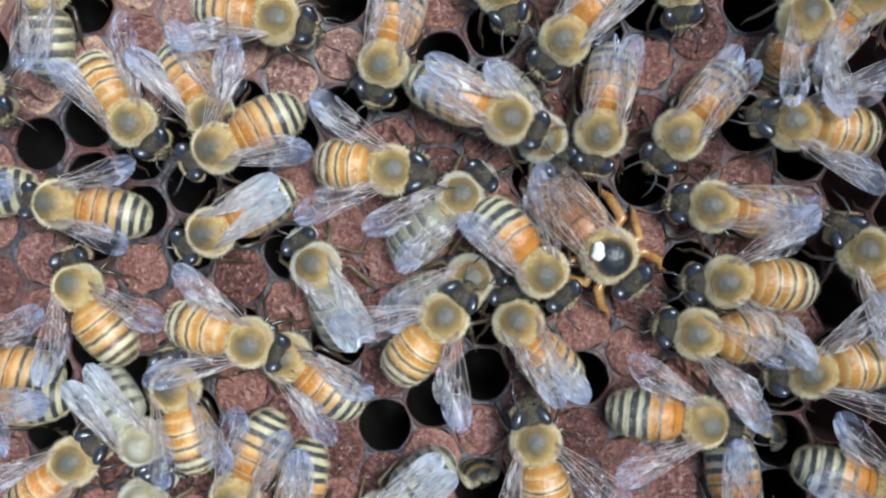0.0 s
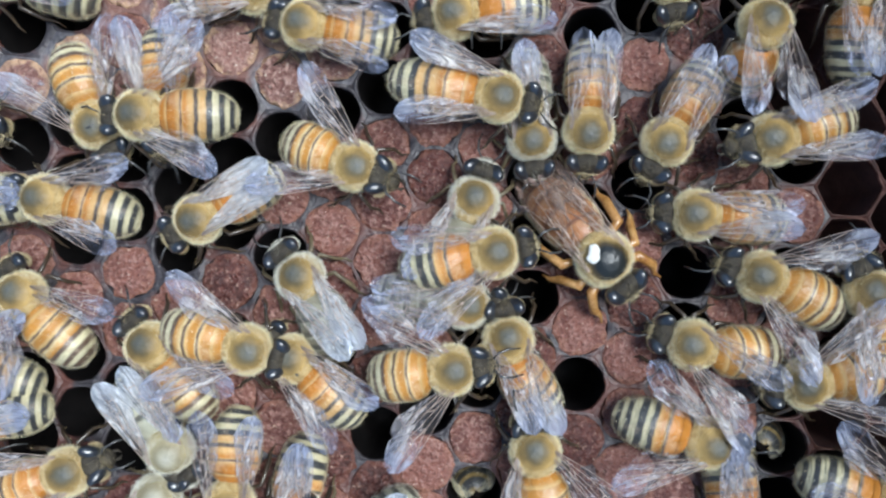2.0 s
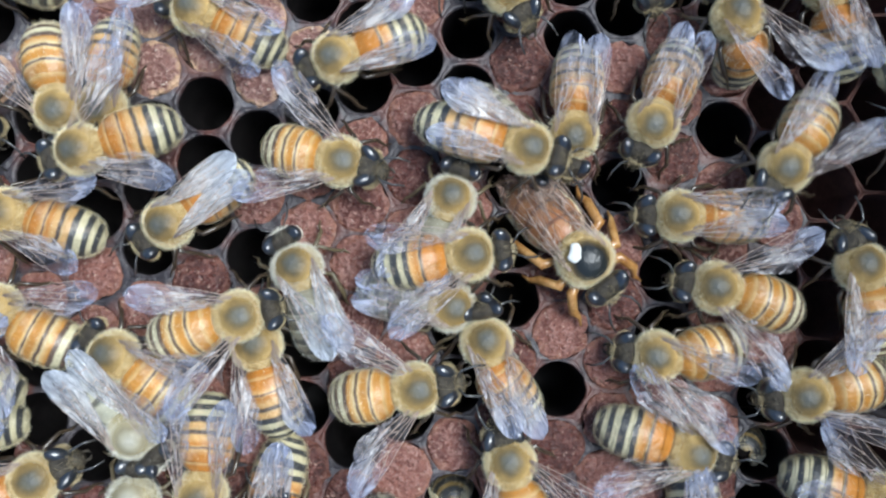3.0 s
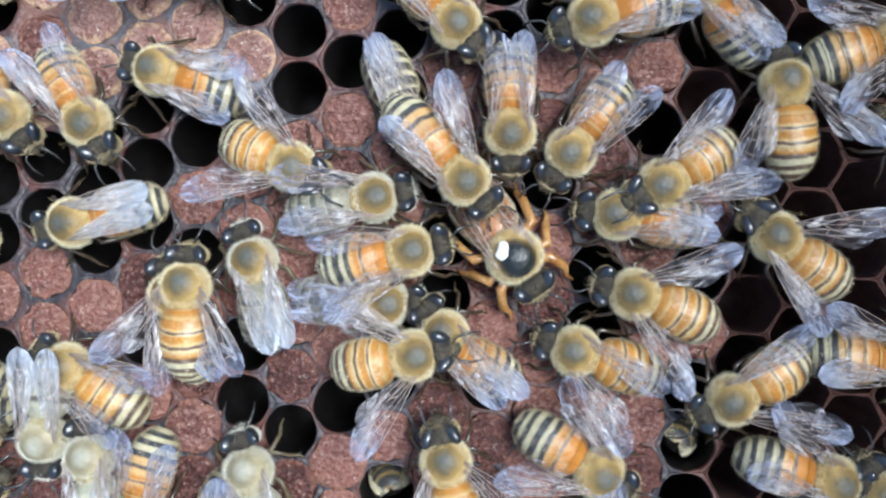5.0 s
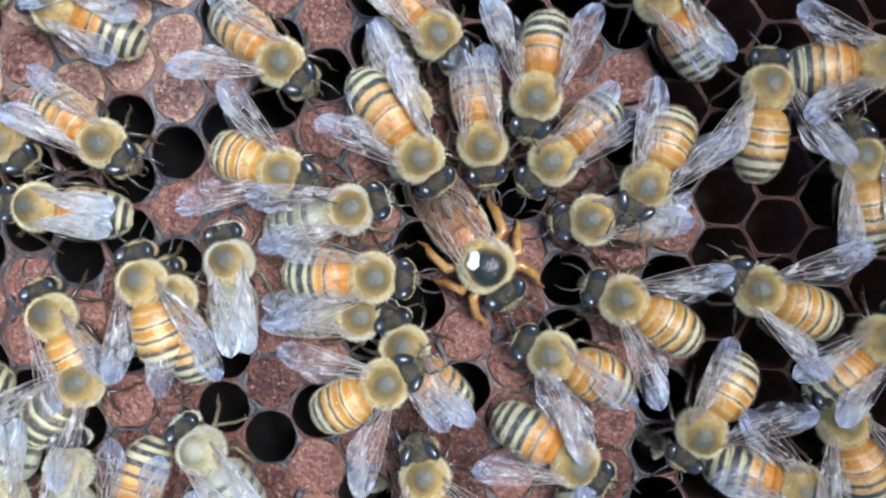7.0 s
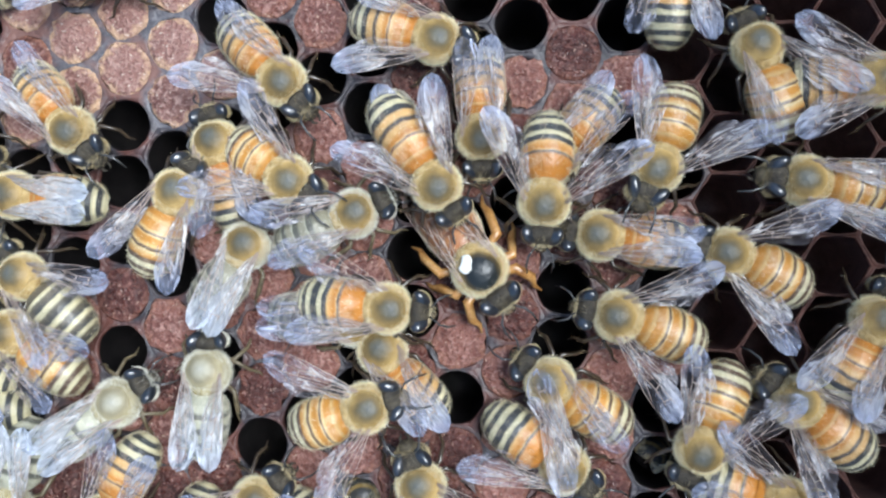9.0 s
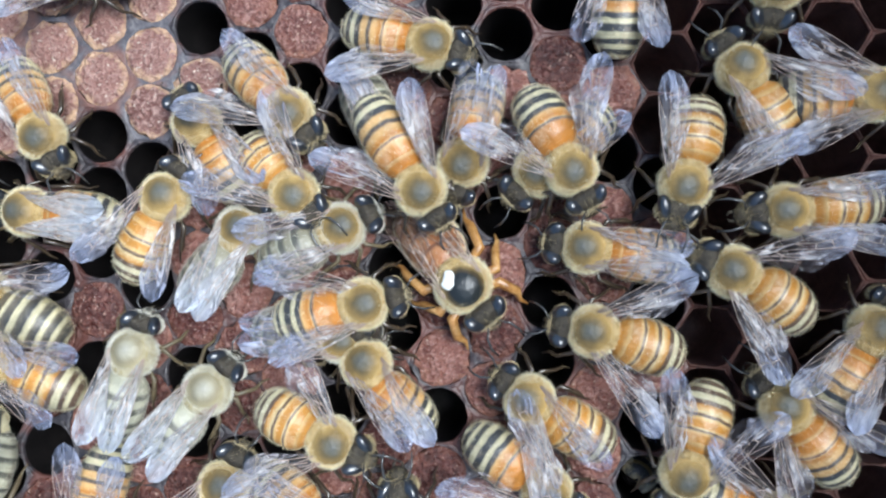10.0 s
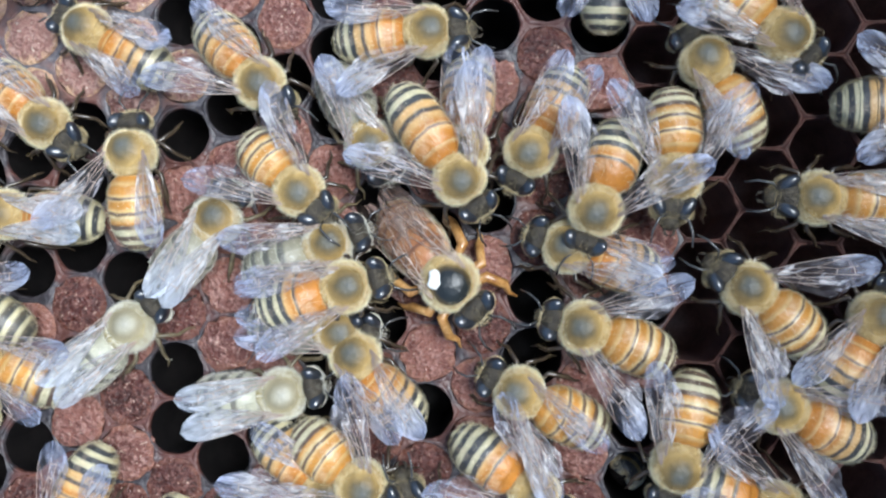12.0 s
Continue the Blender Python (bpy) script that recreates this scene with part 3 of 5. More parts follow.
def head_mesh(hair, seed):
    """A broad head set close to the trunk: dark crown, tan fringe all round its edge, a muzzle with jaws in front."""
    r = random.Random(seed)
    bm = bmesh.new()
    lean = Matrix.Rotation(radians(-16), 4, "Y")
    blob(bm, 2.78, 0, 2.62, 0.86, 1.62, 1.36, 22, 14, turn=lean)
    blob(bm, 3.42, 0, 1.95, 0.6, 0.86, 0.78, 14, 9)
    for side in (1, -1):
        tube(bm, [(3.6, side * 0.42, 1.6), (4.05, side * 0.36, 1.25), (4.2, side * 0.1, 1.1)], [0.16, 0.13, 0.06], 6)
    # the three small eyes of the crown
    for x, y in ((2.85, 0.0), (2.62, 0.2), (2.62, -0.2)):
        blob(bm, x, y, 3.95, 0.1, 0.1, 0.08, 8, 6)
    hairs(bm, r, 2300, (2.78, 0, 2.62), (0.86, 1.62, 1.3), 0.32, lambda d: -0.45 < d.z < r.uniform(0.1, 0.5) and d.x > -0.55, (0.1, 0, 0.25), 0.016, 2)
    hairs(bm, r, 420, (2.78, 0, 2.66), (0.84, 0.6, 1.3), 0.12, lambda d: d.z > 0.3, (0.1, 0, 0), 0.01)
    hairs(bm, r, 500, (3.42, 0, 1.95), (0.6, 0.86, 0.78), 0.22, lambda d: d.z > -0.1, (0.4, 0, 0.1), 0.014)
    return mesh_of("head", bm, [HEAD, HAIR_TAN if hair is HAIR_GOLD else hair, HAIR_TAN if hair is HAIR_GOLD else hair])


def eye_mesh(side):
    bm = bmesh.new()
    blob(bm, 2.82, side * 1.0, 2.98, 0.8, 0.62, 1.18, 20, 16, turn=Matrix.Rotation(radians(-16), 4, "Y") @ Matrix.Rotation(radians(-side * 30), 4, "X"))
    return mesh_of("eye", bm, EYE)


def antenna_mesh(side):
    bm = bmesh.new()
    tube(bm, [(3.5, side * 0.3, 2.6), (4.2, side * 0.85, 3.0), (4.4, side * 1.05, 3.0), (5.2, side * 1.3, 2.3), (5.9, side * 1.25, 1.5)], [0.09, 0.075, 0.1, 0.105, 0.08], 6)
    return mesh_of("antenna", bm, FEELER)


def leg_mesh(k, side, mats, big=1.0):
    """k: 0 fore, 1 middle, 2 hind."""
    bm = bmesh.new()
    x0 = (1.0, 0.1, -0.9)[k]
    out = [((x0, 0.9, 2.0), (x0 + 0.4, 2.1, 2.4), (x0 + 1.6, 2.7, 1.3), (x0 + 2.2, 2.5, 0.45), (x0 + 2.8, 2.75, 0.12)),
           ((x0, 1.0, 2.0), (x0 + 0.4, 2.5, 2.4), (x0 - 0.7, 3.2, 1.2), (x0 - 1.2, 3.75, 0.4), (x0 - 1.8, 3.95, 0.12)),
           ((x0, 1.0, 2.0), (x0 - 0.5, 2.5, 2.4), (x0 - 2.2, 2.95, 1.3), (x0 - 3.0, 2.9, 0.45), (x0 - 3.7, 3.3, 0.12))][k]
    pts = [(x * big, y * side * big, z) for x, y, z in out]
    tube(bm, pts, [0.2, 0.22, 0.25 if k == 2 else 0.18, 0.12, 0.055] if big == 1.0 else [0.3, 0.44, 0.4, 0.22, 0.08], 7)
    r = random.Random(k * 2 + side)
    for _ in range(26):
        q = r.uniform(0.2, 3.2)
        a, b = Vector(pts[int(q)]), Vector(pts[int(q) + 1])
        p = a.lerp(b, q - int(q))
        w = Vector((r.gauss(0, 1), r.gauss(0, 1), r.gauss(0, 1))).normalized()
        s = w.cross(b - a).normalized() * 0.011
        bm.faces.new([bm.verts.new(p + s), bm.verts.new(p - s), bm.verts.new(p + w * 0.5)]).material_index = 1
    return mesh_of("leg", bm, mats)


def abdomen_shape(t, long=7.1, wide=2.16):
    """Centre and half widths at the share t from waist to tip."""
    x = -1.75 - long * t
    r = wide * max(0.0004, 1 - abs((t - 0.45) / (0.55 if t > 0.45 else 0.5)) ** (3.3 if t > 0.45 else 2.5)) ** 0.5
    return x, 2.75 - 1.1 * t**2.4, r, r * 0.84


def bow(t, up):
    """The plates reach farther back along the middle of the back than at its sides."""
    return 0.7 * min(1.0, t * 2.5) * (1 - 0.85 * t**5) * (1 - max(0.0, up))


def tergite_mesh(k, seed, long=7.1, wide=2.16):
    """One plate of the back, which knows how far along it each place lies."""
    edges = [0.0, 0.15, 0.36, 0.57, 0.75, 0.88, 1.0]
    t0, t1 = edges[k], min(1.0, edges[k + 1] + 0.015)
    bm = bmesh.new()
    layer = bm.verts.layers.float.new("band")
    n, rows = 24, 8
    grid = []
    for q in range(rows + 1):
        f = q / rows
        t = t0 + (t1 - t0) * f
        x, z, ry, rz = abdomen_shape(t, long, wide)
        lift = 0.03 + 0.1 * f
        row = []
        for s in range(n + 1):
            a = radians(-35 + 250 * s / n)
            row.append(bm.verts.new((x + bow(t, math.sin(a)), -(ry + lift) * math.cos(a), z + (rz + lift) * math.sin(a))))
        grid.append(row)
    r = random.Random(seed + k)
    for q, row in enumerate(grid):
        for v in row:
            v[layer] = q / rows
    for q in range(rows):
        for s in range(n):
            bm.faces.new((grid[q][s], grid[q + 1][s], grid[q + 1][s + 1], grid[q][s + 1]))
    # the fringe of short hairs
    for _ in range(640):
        f, a = r.uniform(0.0, 1.0), radians(r.choice((r.uniform(-30, 210), r.uniform(-30, 30), r.uniform(150, 210), r.uniform(-20, 25), r.uniform(155, 200))))
        x, z, ry, rz = abdomen_shape(t0 + (t1 - t0) * f, long, wide)
        p = Vector((x + bow(t0 + (t1 - t0) * f, math.sin(a)), -ry * math.cos(a), z + rz * math.sin(a)))
        up = Vector((0, -math.cos(a), math.sin(a)))
        way = (up * (0.5 + 0.6 * abs(up.y)) + Vector((-0.8, 0, 0)) + 0.25 * Vector((r.gauss(0, 1), r.gauss(0, 1), r.gauss(0, 1)))).normalized()
        s = way.cross(up).normalized() * 0.0105
        p += up * 0.06
        bm.faces.new([bm.verts.new(p + s), bm.verts.new(p - s), bm.verts.new(p + way * r.uniform(0.2, 0.4))]).material_index = 1
    return bm


def abdomen_core(mat, long=7.1, wide=2.16):
    bm = bmesh.new()
    rings = []
    for q in range(15):
        x, z, ry, rz = abdomen_shape(q / 14, long, wide)
        rings.append([bm.verts.new((x + bow(q / 14, math.sin(a)), ry * 0.97 * math.cos(a), z + rz * 0.97 * math.sin(a))) for a in [2 * math.pi * s / 18 for s in range(18)]])
    for a, b in zip(rings, rings[1:]):
        for s in range(18):
            bm.faces.new((a[s], a[(s + 1) % 18], b[(s + 1) % 18], b[s]))
    bm.faces.new(rings[0][::-1])
    bm.faces.new(rings[-1])
    return mesh_of("abdomen", bm, mat)


A_, A2, RUST, K_, P_, G_, G2 = (0.5, 0.195, 0.026), (0.64, 0.39, 0.15), (0.22, 0.11, 0.065), (0.05, 0.052, 0.054), (0.66, 0.6, 0.38), (0.53, 0.24, 0.04), (0.7, 0.47, 0.19)
OCHRE = (0.34, 0.24, 0.09)
OL = (0.13, 0.11, 0.075)
ASH = (0.3, 0.28, 0.2)
D_, S_, PG = (0.12, 0.075, 0.05), (0.1, 0.1, 0.08), (0.46, 0.45, 0.34)
TIP = [(0.0, P_), (0.28, P_), (0.38, K_), (0.66, K_), (0.78, P_), (1.0, P_)]
BLACK_BAND = [(0.0, P_), (0.36, P_), (0.48, K_), (0.8, K_), (0.9, P_), (1.0, P_)]
STYLE = {
    "amber": [[(0, A_), (0.7, A_), (0.9, A2), (1, A2)], [(0, RUST), (0.12, A_), (0.5, A_), (0.76, A2), (0.86, RUST), (0.93, D_), (1, A2)], [(0, A2), (0.2, A_), (0.5, A2), (0.66, A2), (0.76, D_), (0.88, K_), (1, A2)],
              [(0, P_), (0.14, A2), (0.42, A2), (0.55, K_), (0.84, K_), (0.92, P_), (1, P_)], BLACK_BAND, TIP],
    "golden": [[(0, G_), (0.6, G_), (1, G2)], [(0, G2), (0.2, G_), (0.55, G_), (0.7, G2), (0.82, D_), (0.9, D_), (0.96, G2), (1, P_)], [(0, G2), (0.2, G_), (0.45, G_), (0.66, G2), (0.78, D_), (0.88, D_), (0.95, G2), (1, P_)],
               [(0, P_), (0.2, G2), (0.5, G_), (0.64, D_), (0.84, D_), (0.94, P_), (1, P_)], [(0, P_), (0.4, P_), (0.54, D_), (0.82, D_), (0.93, P_), (1, P_)], [(0, P_), (0.3, P_), (0.42, D_), (0.74, D_), (0.88, P_), (1, P_)]],
    "banded": [[(0, A_), (1, A_)], [(0, A_), (0.7, A_), (0.84, D_), (0.92, K_), (1, A2)], [(0, A2), (0.25, A_), (0.6, A2), (0.72, K_), (0.94, K_), (1, P_)],
               [(0, P_), (0.3, P_), (0.44, K_), (0.82, K_), (0.92, P_), (1, P_)], BLACK_BAND, TIP],
    "grey": [[(0, PG), (1, PG)]] + [[(0, PG), (0.42, PG), (0.62, S_), (0.84, S_), (0.92, PG), (1, PG)]] * 5,
    "ashen": [[(0, ASH), (1, ASH)]] + [[(0, ASH), (0.42, ASH), (0.62, S_), (0.84, S_), (0.92, PG), (1, PG)]] * 5,
    "dark": [[(0, OL), (1, OL)]] + [[(0, P_), (0.22, P_), (0.4, OL), (0.8, K_), (0.93, P_), (1, P_)]] * 5,
    "brown": [[(0, OCHRE), (0.25, OCHRE), (0.42, K_), (0.88, K_), (1, OCHRE)]] * 6,
    "queen": [[(0, (0.4, 0.15, 0.05)), (0.7, (0.5, 0.22, 0.08)), (0.9, (0.16, 0.06, 0.03)), (1, (0.3, 0.12, 0.05))]] * 6,
}
KINDS = {
    "amber": dict(fuzz=FUZZ_GOLD, hair=HAIR_GOLD, scutum=SCUTUM, core=BROWN, leg=[LEG, HAIR_GOLD], wing="clear"),
    "golden": dict(fuzz=FUZZ_GOLD, hair=HAIR_GOLD, scutum=SCUTUM, core=BROWN, leg=[LEG, HAIR_GOLD], wing="clear"),
    "banded": dict(fuzz=FUZZ_GOLD, hair=HAIR_GOLD, scutum=SCUTUM, core=BLACK, leg=[LEG, HAIR_GOLD], wing="clear"),
    "grey": dict(fuzz=FUZZ_GREY, hair=HAIR_GREY, scutum=SCUTUM_PALE, core=SLATE, leg=[LEG_PALE, HAIR_GREY], wing="white"),
    "ashen": dict(fuzz=FUZZ_GOLD, hair=HAIR_GREY, scutum=SCUTUM, core=SLATE, leg=[LEG_PALE, HAIR_GREY], wing="clear"),
    "dark": dict(fuzz=FUZZ_GOLD, hair=HAIR_GOLD, scutum=SCUTUM, core=BLACK, leg=[LEG, HAIR_GOLD], wing="clear"),
    "brown": dict(fuzz=FUZZ_GOLD, hair=HAIR_GOLD, scutum=SCUTUM, core=BLACK, leg=[LEG, HAIR_GOLD], wing="clear"),
    "queen": dict(fuzz=FUZZ_GOLD, hair=HAIR_GOLD, scutum=SCUTUM_QUEEN, core=BROWN, leg=[LEG_QUEEN, HAIR_GOLD], wing="queen"),
}
EYES = {s: eye_mesh(s) for s in (1, -1)}
ANTENNAE = {s: antenna_mesh(s) for s in (1, -1)}
for seed, (key, kind) in enumerate(KINDS.items()):
    size = (9.5, 2.2) if key == "queen" else (7.1, 2.16)
    kind["parts"] = dict(thorax=thorax_mesh(kind["fuzz"], kind["hair"], seed), scutum=scutum_mesh(kind["scutum"]), head=head_mesh(kind["hair"], seed + 20),
                         core=abdomen_core(kind["core"], *size), legs={(k, s): leg_mesh(k, s, kind["leg"], 1.08 if key == "queen" else 1.0) for k in range(3) for s in (1, -1)},
                         # fuzz sets how strongly each plate's painted gloss patches show
                         tergites=[mesh_of("tergite", tergite_mesh(k, seed * 9, *size), [banded(key + "_back_plate", STYLE[key][k], fuzz=0.5 if key in ("amber", "golden", "banded") else 0.15), HAIR_CREAM if kind["hair"] is HAIR_GOLD else kind["hair"]]) for k in range(6)])


def wing_pose(nm, side, off, rise=8):
    """Where a wing sits on its bee when it stands off the back by so many degrees."""
    x, y, z = (0.1, 1.7, 4.3) if nm == "forewing" else (-0.65, 1.5, 4.1)
    turn = off + (0 if nm == "forewing" else -9 if off > 24 else -2)
    lift = rise + side * 0.5 + (1 if nm == "forewing" else 0)
    return pose(x * MM, side * y * MM, z * MM, 0, 0, -side * turn) @ pose(0, 0, 0, 0, lift, 0) @ Matrix.Diagonal((1, side, 1, 1))


def make_bee(name, key, left=15, right=15, wing=None, label="", bend=0, droop=0, category="bee", group="bees on the comb", rise=8, long=0.93, nod=0):
    """One bee. left, right: degrees by which its wings stand off its back; bend, droop: degrees by which the abdomen turns aside and down; nod: by which the face is held up."""
    kind = KINDS[key]
    p = kind["parts"]
    bee = new(name)
    bee.empty_display_size = 0.002
    tagged(bee, label, category, group)
    thorax = part("thorax", p["thorax"], bee)
    part("scutum", p["scutum"], thorax, "bald shiny back plate")
    head = part("head", p["head"], bee)
    neck = Matrix.Translation((2.1 * MM, 0, 2.7 * MM))
    head.matrix_basis = neck @ pose(0, 0, 0, 0, -nod, 0) @ neck.inverted()
    for s in (1, -1):
        part("eye", EYES[s], head, "glossy black compound eye")
        part("antenna", ANTENNAE[s], head)
    abdomen = part("abdomen", p["core"], bee)
    pivot = Matrix.Translation((-1.7 * MM, 0, 2.9 * MM))
    abdomen.matrix_basis = pivot @ pose(0, 0, 0, 0, -droop, bend) @ Matrix.Diagonal((long, 1, 1, 1)) @ pivot.inverted()
    for me in p["tergites"]:
        part("tergite", me, abdomen)
    for k in range(3):
        for s in (1, -1):
            part("leg", p["legs"][(k, s)], bee)
    fore, hind = WINGS[wing or kind["wing"]]
    for side, off in ((1, left), (-1, right)):
        for nm, (skin_me, vein_me) in (("forewing", fore), ("hindwing", hind)):
            w = part(nm, skin_me, bee)
            w.matrix_basis = wing_pose(nm, side, off, rise)
            part("vein", vein_me, w)
    return bee

# ---- the bees on the comb ----
BEES = {}
BEES["b1"] = make_bee("honey_bee", "golden", 45, -1, label="golden honey bee, thinly lined yellow abdomen, wings half open", bend=-6)
BEES["b2"] = make_bee("honey_bee", "amber", 48, 40, label="honey bee with orange-banded abdomen, golden fuzz, wings spread wide")
BEES["b3"] = make_bee("honey_bee", "amber", 20, 28, label="honey bee with orange-banded abdomen, golden fuzz, wings half open")
BEES["b4"] = make_bee("honey_bee", "amber", -1, -1, label="honey bee with orange-banded abdomen, golden fuzz, wings folded")
BEES["b5"] = make_bee("honey_bee", "golden", 50, 32, label="golden honey bee, thinly lined yellow abdomen, wings spread wide", long=0.76, nod=38)
BEES["b6"] = make_bee("honey_bee", "amber", 18, 28, label="honey bee with orange-banded abdomen, golden fuzz, wings half open", bend=-4)
BEES["b7"] = make_bee("honey_bee", "amber", 5, 1, "white", label="honey bee with orange-banded abdomen, golden fuzz, wings folded")
BEES["b8"] = make_bee("honey_bee", "banded", -1, -1, label="honey bee, orange waist, black and cream bands, wings folded")
BEES["l1"] = make_bee("honey_bee", "amber", 10, 14, label="honey bee with orange-banded abdomen, golden fuzz, wings folded", nod=20)
BEES["b10"] = make_bee("honey_bee", "dark", 2, -1, label="dark honey bee, black and pale bands, wings folded")
BEES["b11"] = make_bee("honey_bee", "amber", 6, 2, label="honey bee with orange-banded abdomen, golden fuzz, wings half open", long=1.14)
BEES["b12"] = make_bee("honey_bee", "ashen", -5, -5, label="honey bee with ash-grey abdomen, tan fuzz, wings folded")
BEES["b15"] = make_bee("honey_bee", "amber", 4, 4, label="honey bee with orange-banded abdomen, golden fuzz, wings folded")
BEES["b16"] = make_bee("honey_bee", "amber", -5, 5, label="honey bee with orange-banded abdomen, golden fuzz, wings folded")
BEES["b17"] = make_bee("honey_bee", "golden", 40, 42, label="golden honey bee, thinly lined yellow abdomen, wings spread wide", bend=8, long=0.85, nod=46)
BEES["b18"] = make_bee("honey_bee", "amber", 2, 4, label="honey bee with orange-banded abdomen, golden fuzz, wings folded")
BEES["b19"] = make_bee("honey_bee", "banded", 48, 48, label="honey bee, orange waist, black and cream bands, wings spread wide")
BEES["p2"] = make_bee("honey_bee", "banded", 22, 18, label="honey bee, orange waist, black and cream bands, wings half open")
BEES["b21"] = make_bee("honey_bee", "dark", -3, -3, label="dark honey bee, black and pale bands, wings folded")
BEES["b22"] = make_bee("honey_bee", "ashen", 20, 4, label="honey bee with ash-grey abdomen, tan fuzz, wings folded")
BEES["b23"] = make_bee("honey_bee", "golden", 28, 55, label="golden honey bee, thinly lined yellow abdomen, wings spread wide", bend=20)
BEES["b24"] = make_bee("honey_bee", "golden", 30, 50, label="golden honey bee, thinly lined yellow abdomen, wings spread wide", bend=6)
BEES["b25"] = make_bee("honey_bee", "golden", 10, 26, label="golden honey bee, thinly lined yellow abdomen, wings folded")
BEES["b26"] = make_bee("honey_bee", "grey", 6, 5, label="pale grey dusty honey bee, wings folded")
BEES["d2"] = make_bee("honey_bee", "grey", 4, 5, label="pale grey dusty honey bee, wings folded")
BEES["d3"] = make_bee("honey_bee", "grey", 6, 5, label="pale grey dusty honey bee, wings folded", bend=-8)
BEES["b27"] = make_bee("honey_bee", "amber", 14, 16, label="honey bee with orange-banded abdomen, golden fuzz, wings folded")
BEES["b28"] = make_bee("honey_bee", "ashen", 1, 2, "white", label="honey bee with ash-grey abdomen, tan fuzz, wings folded", bend=-16)
BEES["b29"] = make_bee("honey_bee", "ashen", 2, 2, label="honey bee with ash-grey abdomen, tan fuzz, wings folded")
BEES["b30"] = make_bee("honey_bee", "banded", 20, 45, label="honey bee, orange waist, black and cream bands, wings half open")
BEES["b31"] = make_bee("honey_bee", "golden", 48, 50, label="golden honey bee, thinly lined yellow abdomen, wings spread wide", long=0.80, nod=26)
BEES["b32"] = make_bee("honey_bee", "amber", 12, 15, label="honey bee with orange-banded abdomen, golden fuzz, wings folded")
BEES["b33"] = make_bee("honey_bee", "banded", -3, -3, label="honey bee, orange waist, black and cream bands, wings folded")
BEES["b34"] = make_bee("honey_bee", "amber", 22, 22, label="honey bee with orange-banded abdomen, golden fuzz, wings half open", nod=24)
BEES["b35"] = make_bee("honey_bee", "banded", -3, -3, label="honey bee, orange waist, black and cream bands, wings folded")
BEES["b36"] = make_bee("honey_bee", "amber", 45, 45, label="honey bee with orange-banded abdomen, golden fuzz, wings spread wide")
BEES["b37"] = make_bee("honey_bee", "grey", 3, 3, label="pale grey dusty honey bee, wings folded")
BEES["b38"] = make_bee("honey_bee", "amber", -12, 18, label="honey bee with orange-banded abdomen, golden fuzz, wings folded", bend=26)
BEES["b39"] = make_bee("honey_bee", "golden", 30, 48, label="golden honey bee, thinly lined yellow abdomen, wings spread wide", nod=40)
BEES["b40"] = make_bee("honey_bee", "golden", 50, 38, label="golden honey bee, thinly lined yellow abdomen, wings spread wide", bend=-10, long=0.90)
BEES["b41"] = make_bee("honey_bee", "golden", 44, -6, label="golden honey bee, thinly lined yellow abdomen, wings half open", bend=26)
BEES["b42"] = make_bee("honey_bee", "golden", 42, 40, label="golden honey bee, thinly lined yellow abdomen, wings spread wide", long=0.88)
BEES["b43"] = make_bee("honey_bee", "banded", 46, 46, label="honey bee, orange waist, black and cream bands, wings spread wide", bend=3, nod=22)
BEES["b45"] = make_bee("honey_bee", "banded", -3, -3, label="honey bee, orange waist, black and cream bands, wings folded")
BEES["b46"] = make_bee("honey_bee", "golden", 40, 55, label="golden honey bee, thinly lined yellow abdomen, wings spread wide", bend=-20, long=0.88, nod=30)
BEES["b48"] = make_bee("honey_bee", "banded", 35, 1, label="honey bee, orange waist, black and cream bands, wings folded")
BEES["n1"] = make_bee("honey_bee", "golden", 30, 30, label="golden honey bee, thinly lined yellow abdomen, wings half open", bend=-6)
BEES["x2"] = make_bee("honey_bee", "golden", 20, 30, label="golden honey bee, thinly lined yellow abdomen, wings half open")
BEES["n2"] = make_bee("honey_bee", "amber", 30, 30, label="honey bee with orange-banded abdomen, golden fuzz, wings half open")
BEES["n7"] = make_bee("honey_bee", "golden", 24, 5, label="golden honey bee, thinly lined yellow abdomen, wings folded", nod=34)
BEES["n8"] = make_bee("honey_bee", "amber", 27, 5, label="honey bee with orange-banded abdomen, golden fuzz, wings half open")
BEES["n5"] = make_bee("honey_bee", "amber", 40, 30, label="honey bee with orange-banded abdomen, golden fuzz, wings spread wide")
BEES["p1"] = make_bee("honey_bee", "amber", 1, 46, label="honey bee with orange-banded abdomen, golden fuzz, wings half open", nod=22)
BEES["x3"] = make_bee("honey_bee", "amber", 30, 3, label="honey bee with orange-banded abdomen, golden fuzz, wings folded")
BEES["x4"] = make_bee("honey_bee", "amber", 3, 30, label="honey bee with orange-banded abdomen, golden fuzz, wings folded")
BEES["s4"] = make_bee("honey_bee", "dark", -3, -3, label="dark honey bee, black and pale bands, wings folded")
BEES["s1"] = make_bee("honey_bee", "amber", 3, 3, label="honey bee with orange-banded abdomen, golden fuzz, wings folded")
BEES["m1"] = make_bee("honey_bee", "banded", 14, 12, label="honey bee, orange waist, black and cream bands, wings folded")
BEES["m2"] = make_bee("honey_bee", "amber", 3, 34, label="honey bee with orange-banded abdomen, golden fuzz, wings folded", nod=24)
BEES["l3"] = make_bee("honey_bee", "dark", 20, 40, label="dark honey bee, black and pale bands, wings half open")

